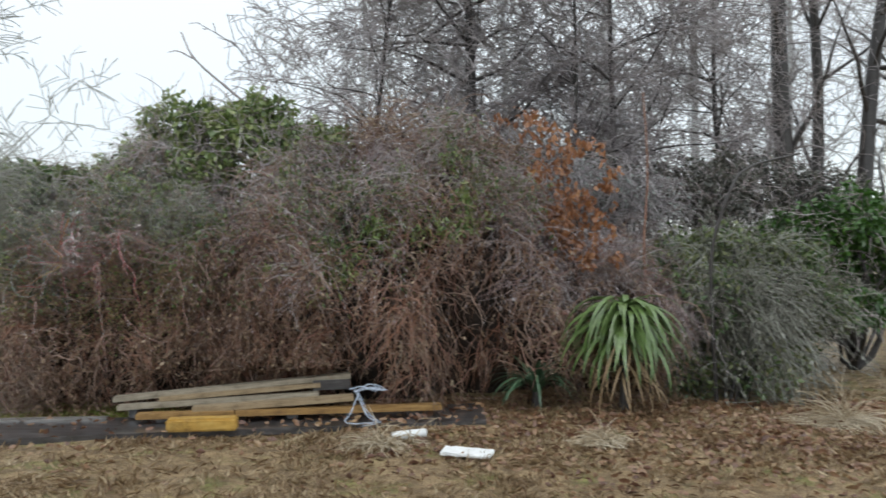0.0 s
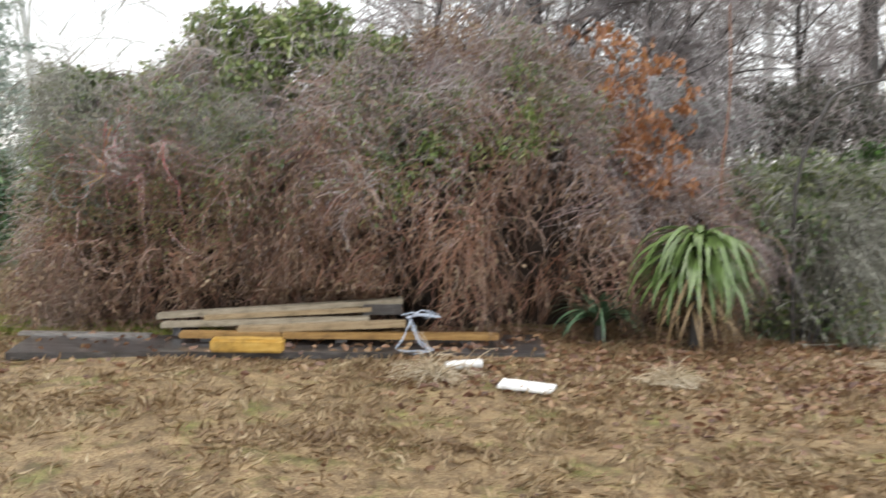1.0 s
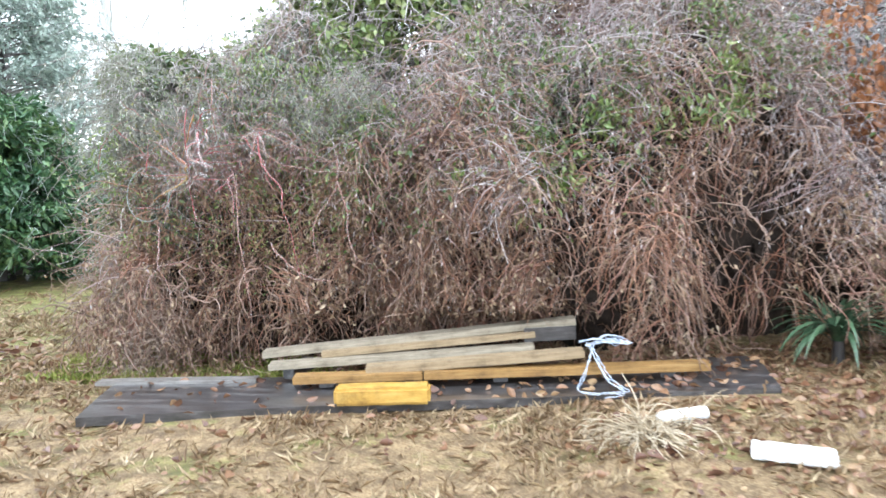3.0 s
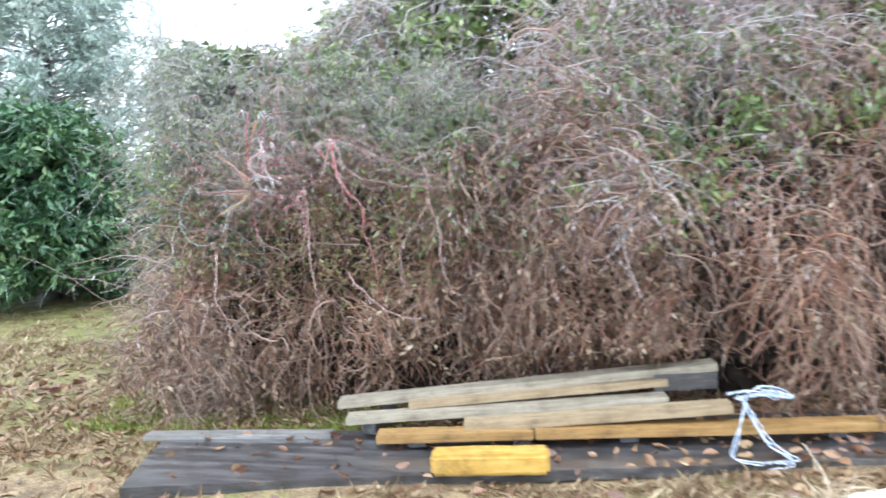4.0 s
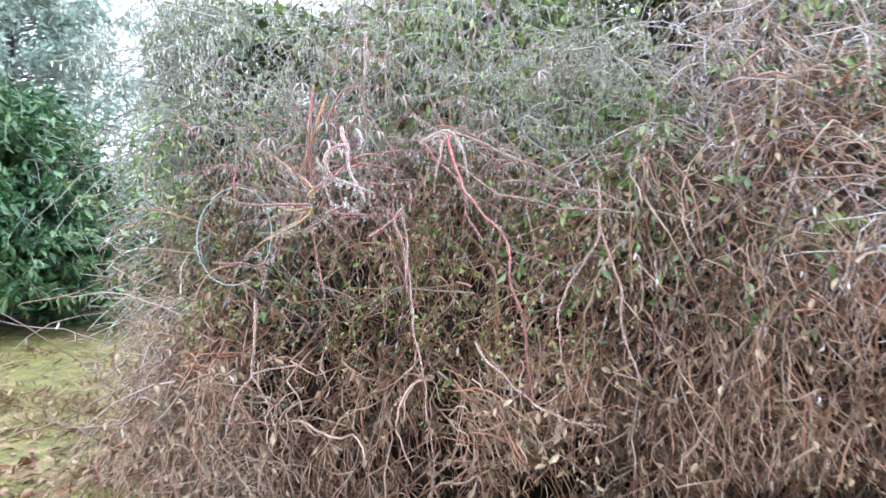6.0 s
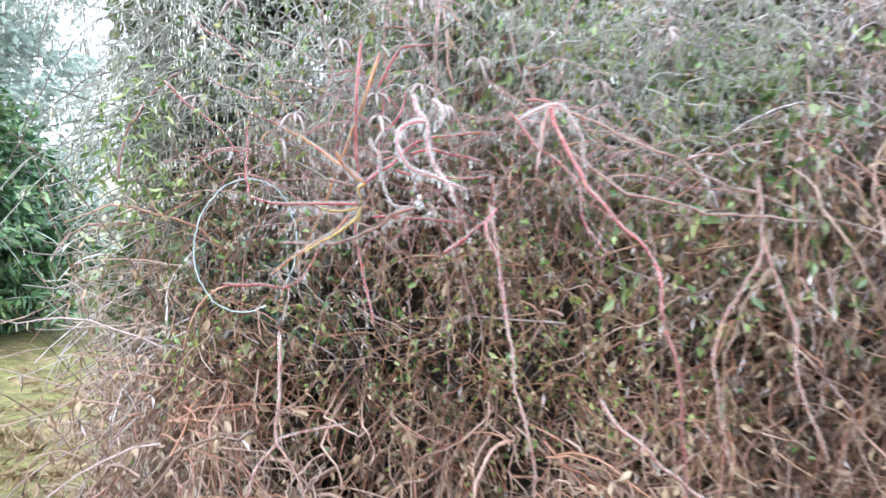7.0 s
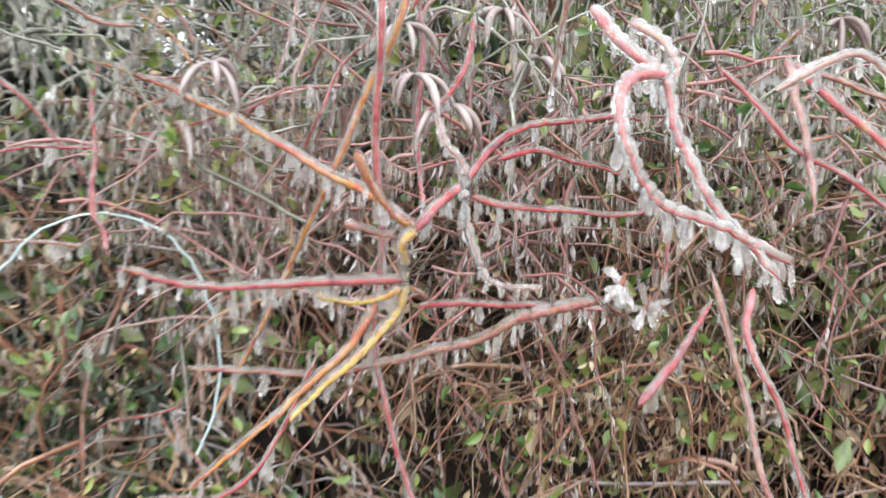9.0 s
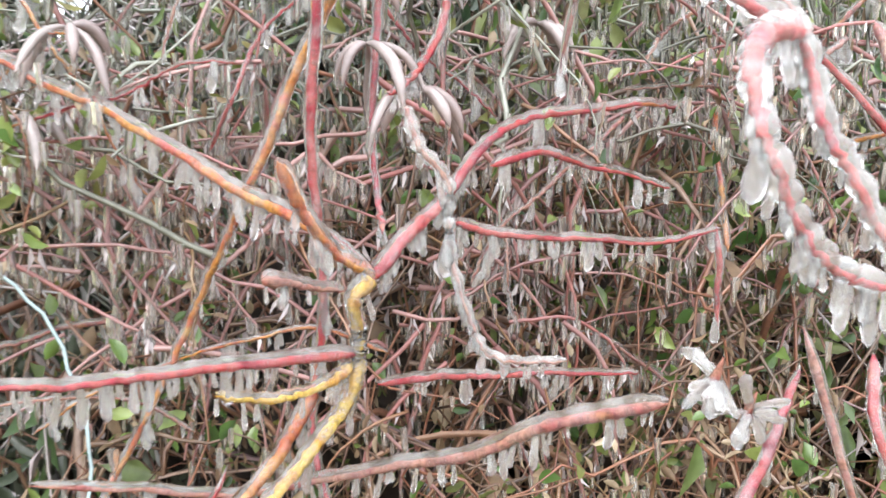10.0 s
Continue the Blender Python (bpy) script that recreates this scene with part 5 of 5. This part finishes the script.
drooping_shrub()
oak()
iced_vine([(2.33, 9.8, 0.0), (2.36, 9.8, 0.9), (2.31, 9.8, 1.7), (2.35, 9.8, 2.6), (2.30, 9.8, 3.5)], 0.014, MAT_RUSTSTEM, "tall straight red-brown sapling stem", 0, 0, "sapling")
iced_vine([(3.05, 9.5, 0.0), (3.0, 9.5, 1.0), (3.0, 9.5, 1.7), (3.2, 9.5, 2.35), (3.45, 9.6, 2.62), (4.1, 9.8, 2.8)], 0.024, MAT_BARK, "crooked dark bent sapling stem", 0, 0, "sapling")


iced_vine([(-2.2, 11.0, 3.3), (-2.75, 11.0, 3.75), (-3.2, 11.0, 4.15), (-3.38, 11.0, 4.5)], 0.018, MAT_GREYTWIG, "bare dead branch sticking up above the ivy", 0, 0, "branch")
iced_vine([(-3.2, 11.0, 4.15), (-3.42, 11.0, 4.25), (-3.55, 11.0, 4.24)], 0.01, MAT_GREYTWIG, "bare dead side branch above the ivy", 0, 0, "branch")


# yucca clumps: each blade is a piece
def blade_mesh(length, width, bend, mat, rise=0.8):
    k = 9
    t = np.linspace(0, 1, k)
    a = 1.5 - bend * t ** rise
    step = length / (k - 1)
    y = np.concatenate([[0], np.cumsum(np.cos(a[1:]) * step)])
    z = np.concatenate([[0], np.cumsum(np.sin(a[1:]) * step)])
    w = width * np.array([0.7, 0.85, 1, 1, 0.95, 0.82, 0.6, 0.35, 0.04])
    v = np.concatenate([np.stack([-w, y, z + 0.25 * w], -1), np.stack([0 * w, y, z], -1), np.stack([w, y, z + 0.25 * w], -1)])
    f = [(i, i + 1, k + i + 1, k + i) for i in range(k - 1)] + [(k + i, k + i + 1, 2 * k + i + 1, 2 * k + i) for i in range(k - 1)]
    return mesh_from("leaf", v, f, mat)


def yucca(x, y, height, count, length, label, bends, mat, width, dead=14, rise=0.62):
    ob = empty("yucca", (x, y, 0), label, "yucca")
    part("stem", mesh_from("stem", *tubes(np.linspace([0, 0, 0], [0, 0, height], 5)[None], taper(1, 5, [0.05], 0.04), 10), MAT_BARK), None, ob)
    shapes = [blade_mesh(length * s, width, b2, mat, rise) for s, b2 in zip((1.0, 0.9, 1.1, 0.6, 0.95), bends)]
    rnd = random.Random(int(x * 100))
    for i in range(count):
        leaf = part("leaf", rnd.choice(shapes), None, ob)
        leaf.location = (0, 0, height - rnd.random() ** 1.5 * 0.4 * height)
        leaf.rotation_euler = (rnd.uniform(-0.25, 0.25), rnd.uniform(-0.2, 0.2), i * 2.4 + rnd.uniform(-0.3, 0.3))
        s = rnd.uniform(0.7, 1.08)
        leaf.scale = (s, s, s)
    brown = [blade_mesh(length * 0.8, 0.013, b2, MAT_STRAW, rise) for b2 in (3.0, 2.8, 2.9)]
    for i in range(dead):
        leaf = part("dead_leaf", rnd.choice(brown), None, ob)
        leaf.location = (0, 0, height * rnd.uniform(0.25, 0.7))
        leaf.rotation_euler = (rnd.uniform(-0.4, 0.1), rnd.uniform(-0.3, 0.3), i * 2.4)


MAT_DARKBLADE = island_material("dark_yucca_leaf", [(0.02, 0.05, 0.03), (0.04, 0.09, 0.05), (0.08, 0.15, 0.08), (0.14, 0.21, 0.12)], 0.4, 0.5, translucent=0.1)
yucca(1.86, 8.75, 1.08, 210, 0.90, "large yucca with drooping green strap leaves", (2.95, 2.85, 3.0, 2.2, 2.7), MAT_YUCCA, 0.03, 60)
yucca(0.98, 8.98, 0.2, 70, 0.7, "small dark yucca half under the vines", (1.5, 2.0, 2.3, 1.0, 2.5), MAT_DARKBLADE, 0.022, 0, 0.8)


# ---- things on the lawn ----
def wood(name, cols, scale=(2, 30, 30), rough=0.7, coat=0.2):
    m, n, l, b = material(name, rough, coat)
    tc, mp = n.new("ShaderNodeTexCoord"), n.new("ShaderNodeMapping")
    mp.inputs["Scale"].default_value = scale
    l.new(tc.outputs["Object"], mp.inputs["Vector"])
    g = n.new("ShaderNodeTexNoise"); g.inputs["Scale"].default_value = 1.5; g.inputs["Detail"].default_value = 7; g.inputs["Roughness"].default_value = 0.7
    l.new(mp.outputs[0], g.inputs["Vector"])
    st = noise_node(n, l, 5.5, 6, 0.7)
    r = ramp_node(n, [(0.3 + 0.4 * i / (len(cols) - 1), c) for i, c in enumerate(cols)])
    l.new(g.outputs["Fac"], r.inputs[0])
    mix = n.new("ShaderNodeMix"); mix.data_type = "RGBA"; mix.blend_type = "MULTIPLY"; mix.inputs[0].default_value = 0.7
    sr = ramp_node(n, [(0.36, (0.42, 0.39, 0.35)), (0.48, (0.9, 0.89, 0.87)), (0.62, (1.12, 1.12, 1.12))])
    l.new(st.outputs["Fac"], sr.inputs[0]); l.new(r.outputs[0], mix.inputs[6]); l.new(sr.outputs[0], mix.inputs[7])
    l.new(mix.outputs[2], b.inputs["Base Color"])
    bump = n.new("ShaderNodeBump"); bump.inputs["Strength"].default_value = 0.5; bump.inputs["Distance"].default_value = 0.004
    l.new(g.outputs["Fac"], bump.inputs["Height"]); l.new(bump.outputs[0], b.inputs["Normal"])
    return m


W_GREY = wood("weathered_lumber", [(0.17, 0.145, 0.105), (0.29, 0.255, 0.195), (0.40, 0.36, 0.285)])
W_YELLOW = wood("yellow_lumber", [(0.17, 0.09, 0.028), (0.29, 0.165, 0.052), (0.39, 0.25, 0.095)])
W_OLD = wood("old_grey_plank", [(0.12, 0.115, 0.11), (0.22, 0.21, 0.20), (0.34, 0.33, 0.32)], (1.5, 16, 16), 0.4, 0.5)
W_PALE = wood("pale_lumber", [(0.19, 0.14, 0.08), (0.30, 0.225, 0.135), (0.39, 0.31, 0.20)])
W_DARK = wood("dark_wet_board", [(0.028, 0.027, 0.029), (0.065, 0.062, 0.065), (0.15, 0.148, 0.152)], (1.2, 12, 12), 0.3, 0.7)
W_BLOCK = wood("bright_yellow_block", [(0.34, 0.19, 0.032), (0.48, 0.29, 0.06), (0.57, 0.38, 0.11)], (3, 14, 14), 0.6)


def box_bm(sx, sy, sz, bevel, cuts=0, jitter=0.0):
    bm = bmesh.new()
    bmesh.ops.create_cube(bm, size=1)
    bmesh.ops.scale(bm, vec=(sx, sy, sz), verts=bm.verts)
    bmesh.ops.translate(bm, vec=(0, 0, sz / 2), verts=bm.verts)
    if cuts:
        long = [e for e in bm.edges if abs((e.verts[0].co - e.verts[1].co).x) > sx * 0.9]
        bmesh.ops.subdivide_edges(bm, edges=long, cuts=cuts)
    bmesh.ops.bevel(bm, geom=[e for e in bm.edges if e.is_manifold and e.calc_face_angle(0) > 1], offset=bevel, segments=2, affect="EDGES")
    rnd = random.Random(int(sx * 1000))
    if jitter:
        for v in bm.verts:
            v.co += Vector((0, rnd.uniform(-jitter, jitter), rnd.uniform(-jitter, jitter)))
    return bm


def board(a, b2, w, h, mat, label, name="board"):
    """A board whose upper front edge runs from a to b2; w deep, h thick."""
    a, b2 = Vector(a), Vector(b2)
    d = b2 - a
    bm = box_bm(d.length, w, h, 0.004, 10, 0.0012)
    bmesh.ops.translate(bm, vec=(d.length / 2, w / 2, -h), verts=bm.verts)
    ob = part(name, bm, mat, None)
    ob.matrix_basis = Matrix.Translation(a) @ d.to_track_quat("X", "Z").to_matrix().to_4x4()
    return tagged(ob, label, "board", "stack of lumber")


board((-2.87, 7.95, 0.155), (-1.98, 8.09, 0.16), 0.14, 0.052, W_YELLOW, "yellow pine board lying on dark sheet")
board((-1.97, 8.09, 0.163), (-0.01, 8.40, 0.165), 0.14, 0.055, W_YELLOW, "long yellow pine board lying on dark sheet")
board((-3.10, 8.10, 0.205), (-1.22, 8.40, 0.285), 0.14, 0.045, W_GREY, "weathered grey board in the stack")
board((-2.38, 8.08, 0.20), (-0.87, 8.32, 0.275), 0.12, 0.06, W_PALE, "pale board slanting in the stack")
board((-2.75, 8.25, 0.265), (-1.22, 8.50, 0.365), 0.10, 0.045, W_PALE, "short pale board in the stack")
board((-3.20, 8.25, 0.262), (-0.93, 8.58, 0.445), 0.14, 0.05, W_GREY, "top weathered grey board of the stack")
board((-1.30, 8.51, 0.386), (-0.93, 8.565, 0.394), 0.10, 0.10, W_DARK, "dark wood offcut propping up the stack", "wood_block")
board((-2.95, 8.22, 0.160), (-2.90, 8.55, 0.160), 0.09, 0.09, W_DARK, "dark wood offcut under the stack", "wood_block")


for bx, by in ((-2.7, 7.99), (-2.1, 8.09), (-1.5, 8.18), (-0.35, 8.36)):
    board((bx, by + 0.03, 0.111), (bx + 0.10, by + 0.046, 0.111), 0.09, 0.045, W_DARK, "dark wood offcut under the lowest board", "wood_block")
board((-4.40, 8.02, 0.085), (-3.22, 8.16, 0.082), 0.12, 0.03, W_OLD, "thin weathered grey plank beside dark sheet", "plank")


def sheet():
    bm = bmesh.new()
    nx, ny = 60, 10
    grid = []
    rnd = random.Random(3)
    for i in range(nx + 1):
        row = []
        for j in range(ny + 1):
            f, g = i / nx, j / ny
            x = -4.18 + 4.6 * f + (0.10 - 0.2 * g) * (1 - f)
            y = 7.27 + 0.98 * f + g * 0.84 + rnd.uniform(-0.006, 0.006)
            row.append(bm.verts.new((x, y, 0.062 + 0.008 * math.sin(5 * f + 3 * g) - 0.012 * f)))
        grid.append(row)
    for i in range(nx):
        for j in range(ny):
            bm.faces.new((grid[i][j], grid[i + 1][j], grid[i + 1][j + 1], grid[i][j + 1]))
    ext = bmesh.ops.extrude_face_region(bm, geom=bm.faces[:])
    bmesh.ops.translate(bm, vec=(0, 0, -0.06), verts=[v for v in ext["geom"] if isinstance(v, bmesh.types.BMVert)])
    bmesh.ops.recalc_face_normals(bm, faces=bm.faces)
    ob = part("dark_sheet", bm, W_DARK, None)
    tagged(ob, "long dark wet plywood sheet lying on the grass", "board")


sheet()
blk = part("yellow_block", box_bm(0.62, 0.17, 0.115, 0.018, 6, 0.002), W_BLOCK, None)
blk.matrix_basis = pose(-2.17, 7.70, 0.066, 0, 0, 8)
tagged(blk, "bright yellow wood block lying on dark sheet", "wood block")

FOAM, fn, fl, fb = material("white_foam", 0.55)
f_n = noise_node(fn, fl, 30, 4)
f_r = ramp_node(fn, [(0.3, (0.66, 0.67, 0.66)), (0.7, (0.86, 0.88, 0.88))])
fl.new(f_n.outputs["Fac"], f_r.inputs[0]); fl.new(f_r.outputs[0], fb.inputs["Base Color"])
foam = part("foam_sheet", box_bm(0.42, 0.24, 0.03, 0.008, 8, 0.004), FOAM, None)
foam.matrix_basis = pose(0.2, 6.98, 0.02, 0, 2, -11)
tagged(foam, "flat white foam sheet lying on the grass", "foam sheet")


def tube_thing():
    p = np.linspace([-0.19, 0, 0], [0.19, 0, 0.012], 12)
    p[0], p[-1] = p[1] - (0.004, 0, 0), p[-2] + (0.004, 0, 0)
    r = 0.042 + 0.002 * np.sin(np.arange(12) * 2.3)
    r[[0, -1]], r[[1, -2]] = 0.001, 0.038
    v, f = tubes(p[None], r[None], 14)
    me = mesh_from("foam_tube", v, f, FOAM)
    ob = new("foam_tube", me)
    ob.matrix_basis = pose(-0.30, 7.55, 0.05, 0, 0, 20)
    tagged(ob, "short white foam tube lying on the grass", "tube")


tube_thing()


def rope():
    m, n, l, b = material("pale_blue_cord", 0.6, 0.3)
    nz = noise_node(n, l, 60, 3)
    r = ramp_node(n, [(0.35, (0.26, 0.33, 0.45)), (0.65, (0.62, 0.68, 0.76))])
    l.new(nz.outputs["Fac"], r.inputs[0]); l.new(r.outputs[0], b.inputs["Base Color"])
    ob = empty("cord", (-0.80, 8.30, 0), "tangled pale blue cord draped over boards", "cord")
    for i, pts in enumerate((
        [(-0.10, 0.0, 0.33), (0.0, -0.04, 0.36), (0.12, 0.02, 0.33), (0.22, 0.05, 0.32), (0.10, 0.08, 0.34)],
        [(0.0, -0.03, 0.34), (-0.04, -0.10, 0.24), (-0.09, -0.20, 0.13), (-0.10, -0.32, 0.08), (-0.02, -0.42, 0.075), (0.10, -0.43, 0.075), (0.19, -0.35, 0.075), (0.17, -0.24, 0.08), (0.07, -0.17, 0.15), (-0.01, -0.06, 0.30)],
        [(-0.05, -0.05, 0.34), (0.01, -0.13, 0.22), (0.09, -0.22, 0.11), (0.16, -0.31, 0.08), (0.15, -0.40, 0.075), (0.05, -0.45, 0.07)],
        [(0.0, 0.0, 0.33), (0.08, 0.0, 0.38), (0.18, 0.03, 0.35), (0.20, -0.03, 0.32), (0.05, -0.05, 0.34), (-0.06, -0.02, 0.31)])):
        for _ in range((5, 2, 2, 4)[i]):
            p = smooth_path([(q[0] * RNG.uniform(0.75, 1.2), q[1] * RNG.uniform(0.85, 1.08), q[2] + RNG.uniform(0, 0.012)) for q in pts], 9, 0.003)
            part("strand", mesh_from("strand", *tubes(p[None], np.full((1, len(p)), 0.0034), 6), m), None, ob)


rope()


# ---- ground cover ----
def ground_cover():
    n = 150000
    tx, ty = RNG.uniform(-8.5, 5.5, 5200), 2.2 + 9.8 * RNG.uniform(0, 1, 5200) ** 1.1
    tx, ty = tx + RNG.normal(0, 0.9, 5200), ty + RNG.normal(0, 0.7, 5200)
    i = RNG.integers(0, 5200, n)
    spread = RNG.uniform(0.03, 0.14, 5200)[i]
    x, y = tx[i] + RNG.normal(0, 1, n) * spread, ty[i] + RNG.normal(0, 1, n) * spread
    patch = np.sin(2.3 * x + 1.3 * y) * np.sin(1.7 * x - 2.1 * y) + RNG.normal(0, 0.5, n)
    k2 = patch > -0.2
    x, y = x[k2], y[k2]
    on = (x > -4.1) & (x < 0.45) & (y > 7.2 + 0.218 * (x + 4.1)) & (y < 8.15 + 0.218 * (x + 4.1))
    x, y = x[~on], y[~on]
    at = np.stack([x, y, ground_height(x, y)], -1)
    lie = RNG.normal(0, 1, (5200, 3)) * np.array([1, 1, 0]) + np.array([0.1, 0, 0.55])
    way = lie[i][k2][~on] + RNG.normal(0, 0.45, at.shape) * np.array([1, 1, 0.4])
    way[:, 2] = np.abs(way[:, 2])
    ob = new("dead_grass", mesh_from("dead_grass", *scatter(at, way, RNG.uniform(0.03, 0.12, len(at)), 0.07), MAT_STRAW))
    tagged(ob, "flattened straw-coloured winter grass", "grass", kind="stuff")
    n = 27000
    x, y = RNG.uniform(-6.5, 5.5, n), RNG.uniform(3.0, 9.6, n)
    k2 = (y > 7.4 - 0.25 * np.clip(x, -2, 3) + RNG.normal(0, 0.9, n)) & ((x > -1.0) | (RNG.uniform(0, 1, n) < 0.5))
    x, y = x[k2], y[k2]
    on = (x > -4.1) & (x < 0.45) & (y > 7.2 + 0.218 * (x + 4.1)) & (y < 8.15 + 0.218 * (x + 4.1)) & (RNG.uniform(0, 1, len(x)) < 0.55)
    z = np.where((x > -4.1) & (x < 0.45) & (y > 7.2 + 0.218 * (x + 4.1)) & (y < 8.15 + 0.218 * (x + 4.1)), 0.078, ground_height(x, y) + 0.015)
    x, y, z = x[~on], y[~on], z[~on]
    at = np.stack([x, y, z], -1)
    way = RNG.normal(0, 1, at.shape) * np.array([1, 1, 0.18])
    ob = new("fallen_leaves", mesh_from("fallen_leaves", *scatter(at, way, RNG.uniform(0.04, 0.10, len(at)), 0.55, (LEAF2_V, LEAF2_F)), MAT_LITTER))
    tagged(ob, "fallen brown leaves scattered over the lawn", "leaves", kind="stuff")
    n = 5000
    x, y = RNG.uniform(-7.5, 5.5, n), RNG.uniform(2.4, 7.4, n)
    y = y - np.maximum(y - 7.1 - 0.218 * (x + 4.1), 0) * ((x > -4.4) & (x < 0.5))
    keep = np.sin(1.7 * x + 2.2 * y) + np.sin(3.1 * x - 1.4 * y) + RNG.normal(0, 0.8, n) > 0.1
    x, y = x[keep], y[keep]
    at = np.stack([x, y, ground_height(x, y) + 0.02], -1)
    ob = new("leaf_scraps", mesh_from("leaf_scraps", *scatter(at, RNG.normal(0, 1, at.shape) * np.array([1, 1, 0.25]), RNG.uniform(0.02, 0.045, len(at)), 0.6, (LEAF2_V, LEAF2_F)), MAT_LITTER))
    tagged(ob, "small dark scraps of leaf among the grass", "leaves", kind="stuff")


ground_cover()


def moss_tufts():
    n = 9000
    tx, ty = RNG.uniform(-5.2, -2.9, 160), RNG.uniform(8.35, 9.2, 160)
    i = RNG.integers(0, 160, n)
    x, y = tx[i] + RNG.normal(0, 0.06, n), ty[i] + RNG.normal(0, 0.05, n)
    at = np.stack([x, y, ground_height(x, y)], -1)
    m = island_material("moss_blade", [(0.10, 0.14, 0.02), (0.19, 0.24, 0.04), (0.33, 0.36, 0.09), (0.42, 0.36, 0.16)], 0.6, 0.2, translucent=0.25)
    ob = new("moss", mesh_from("moss", *scatter(at, RNG.normal(0, 0.6, at.shape) + np.array([0, 0, 0.7]), RNG.uniform(0.02, 0.07, n), 0.2), m))
    tagged(ob, "yellow-green mossy grass at the thicket foot", "grass", kind="stuff")


moss_tufts()


MAT_PALESTRAW = island_material("pale_straw", [(0.34, 0.26, 0.16), (0.50, 0.41, 0.28), (0.64, 0.56, 0.42), (0.72, 0.66, 0.54)], 0.6, 0.3, translucent=0.2)


def weed_tuft(x, y, n, length, label):
    ob = empty("grass_tuft", (x, y, 0.0), label, "grass", kind="stuff")
    s = np.stack([RNG.normal(0, 0.05, n), RNG.normal(0, 0.04, n), np.zeros(n)], -1)
    P = grow(s, RNG.normal(0, 1, (n, 3)) * np.array([1, 0.6, 0.2]) + np.array([0, 0, 0.5]), RNG.uniform(0.4, 1, n) * length, 8, 0.12, (0, 0, -0.22))
    P[:, :, 2] = np.maximum(P[:, :, 2], 0.01)
    stuff("blades", mesh_from("blades", *tubes(P, taper(n, 8, 0.006, 0.0025), 3), MAT_PALESTRAW), ob)


weed_tuft(-0.55, 7.3, 320, 0.45, "pale dead grass tuft flattened on the lawn")
weed_tuft(-0.30, 7.5, 16, 0.55, "few dry weed stalks beside a tube")
weed_tuft(1.4, 7.5, 260, 0.35, "pale dead grass tuft flattened on the lawn")
weed_tuft(3.9, 8.3, 300, 0.7, "pale dead grass tuft flattened on the lawn")
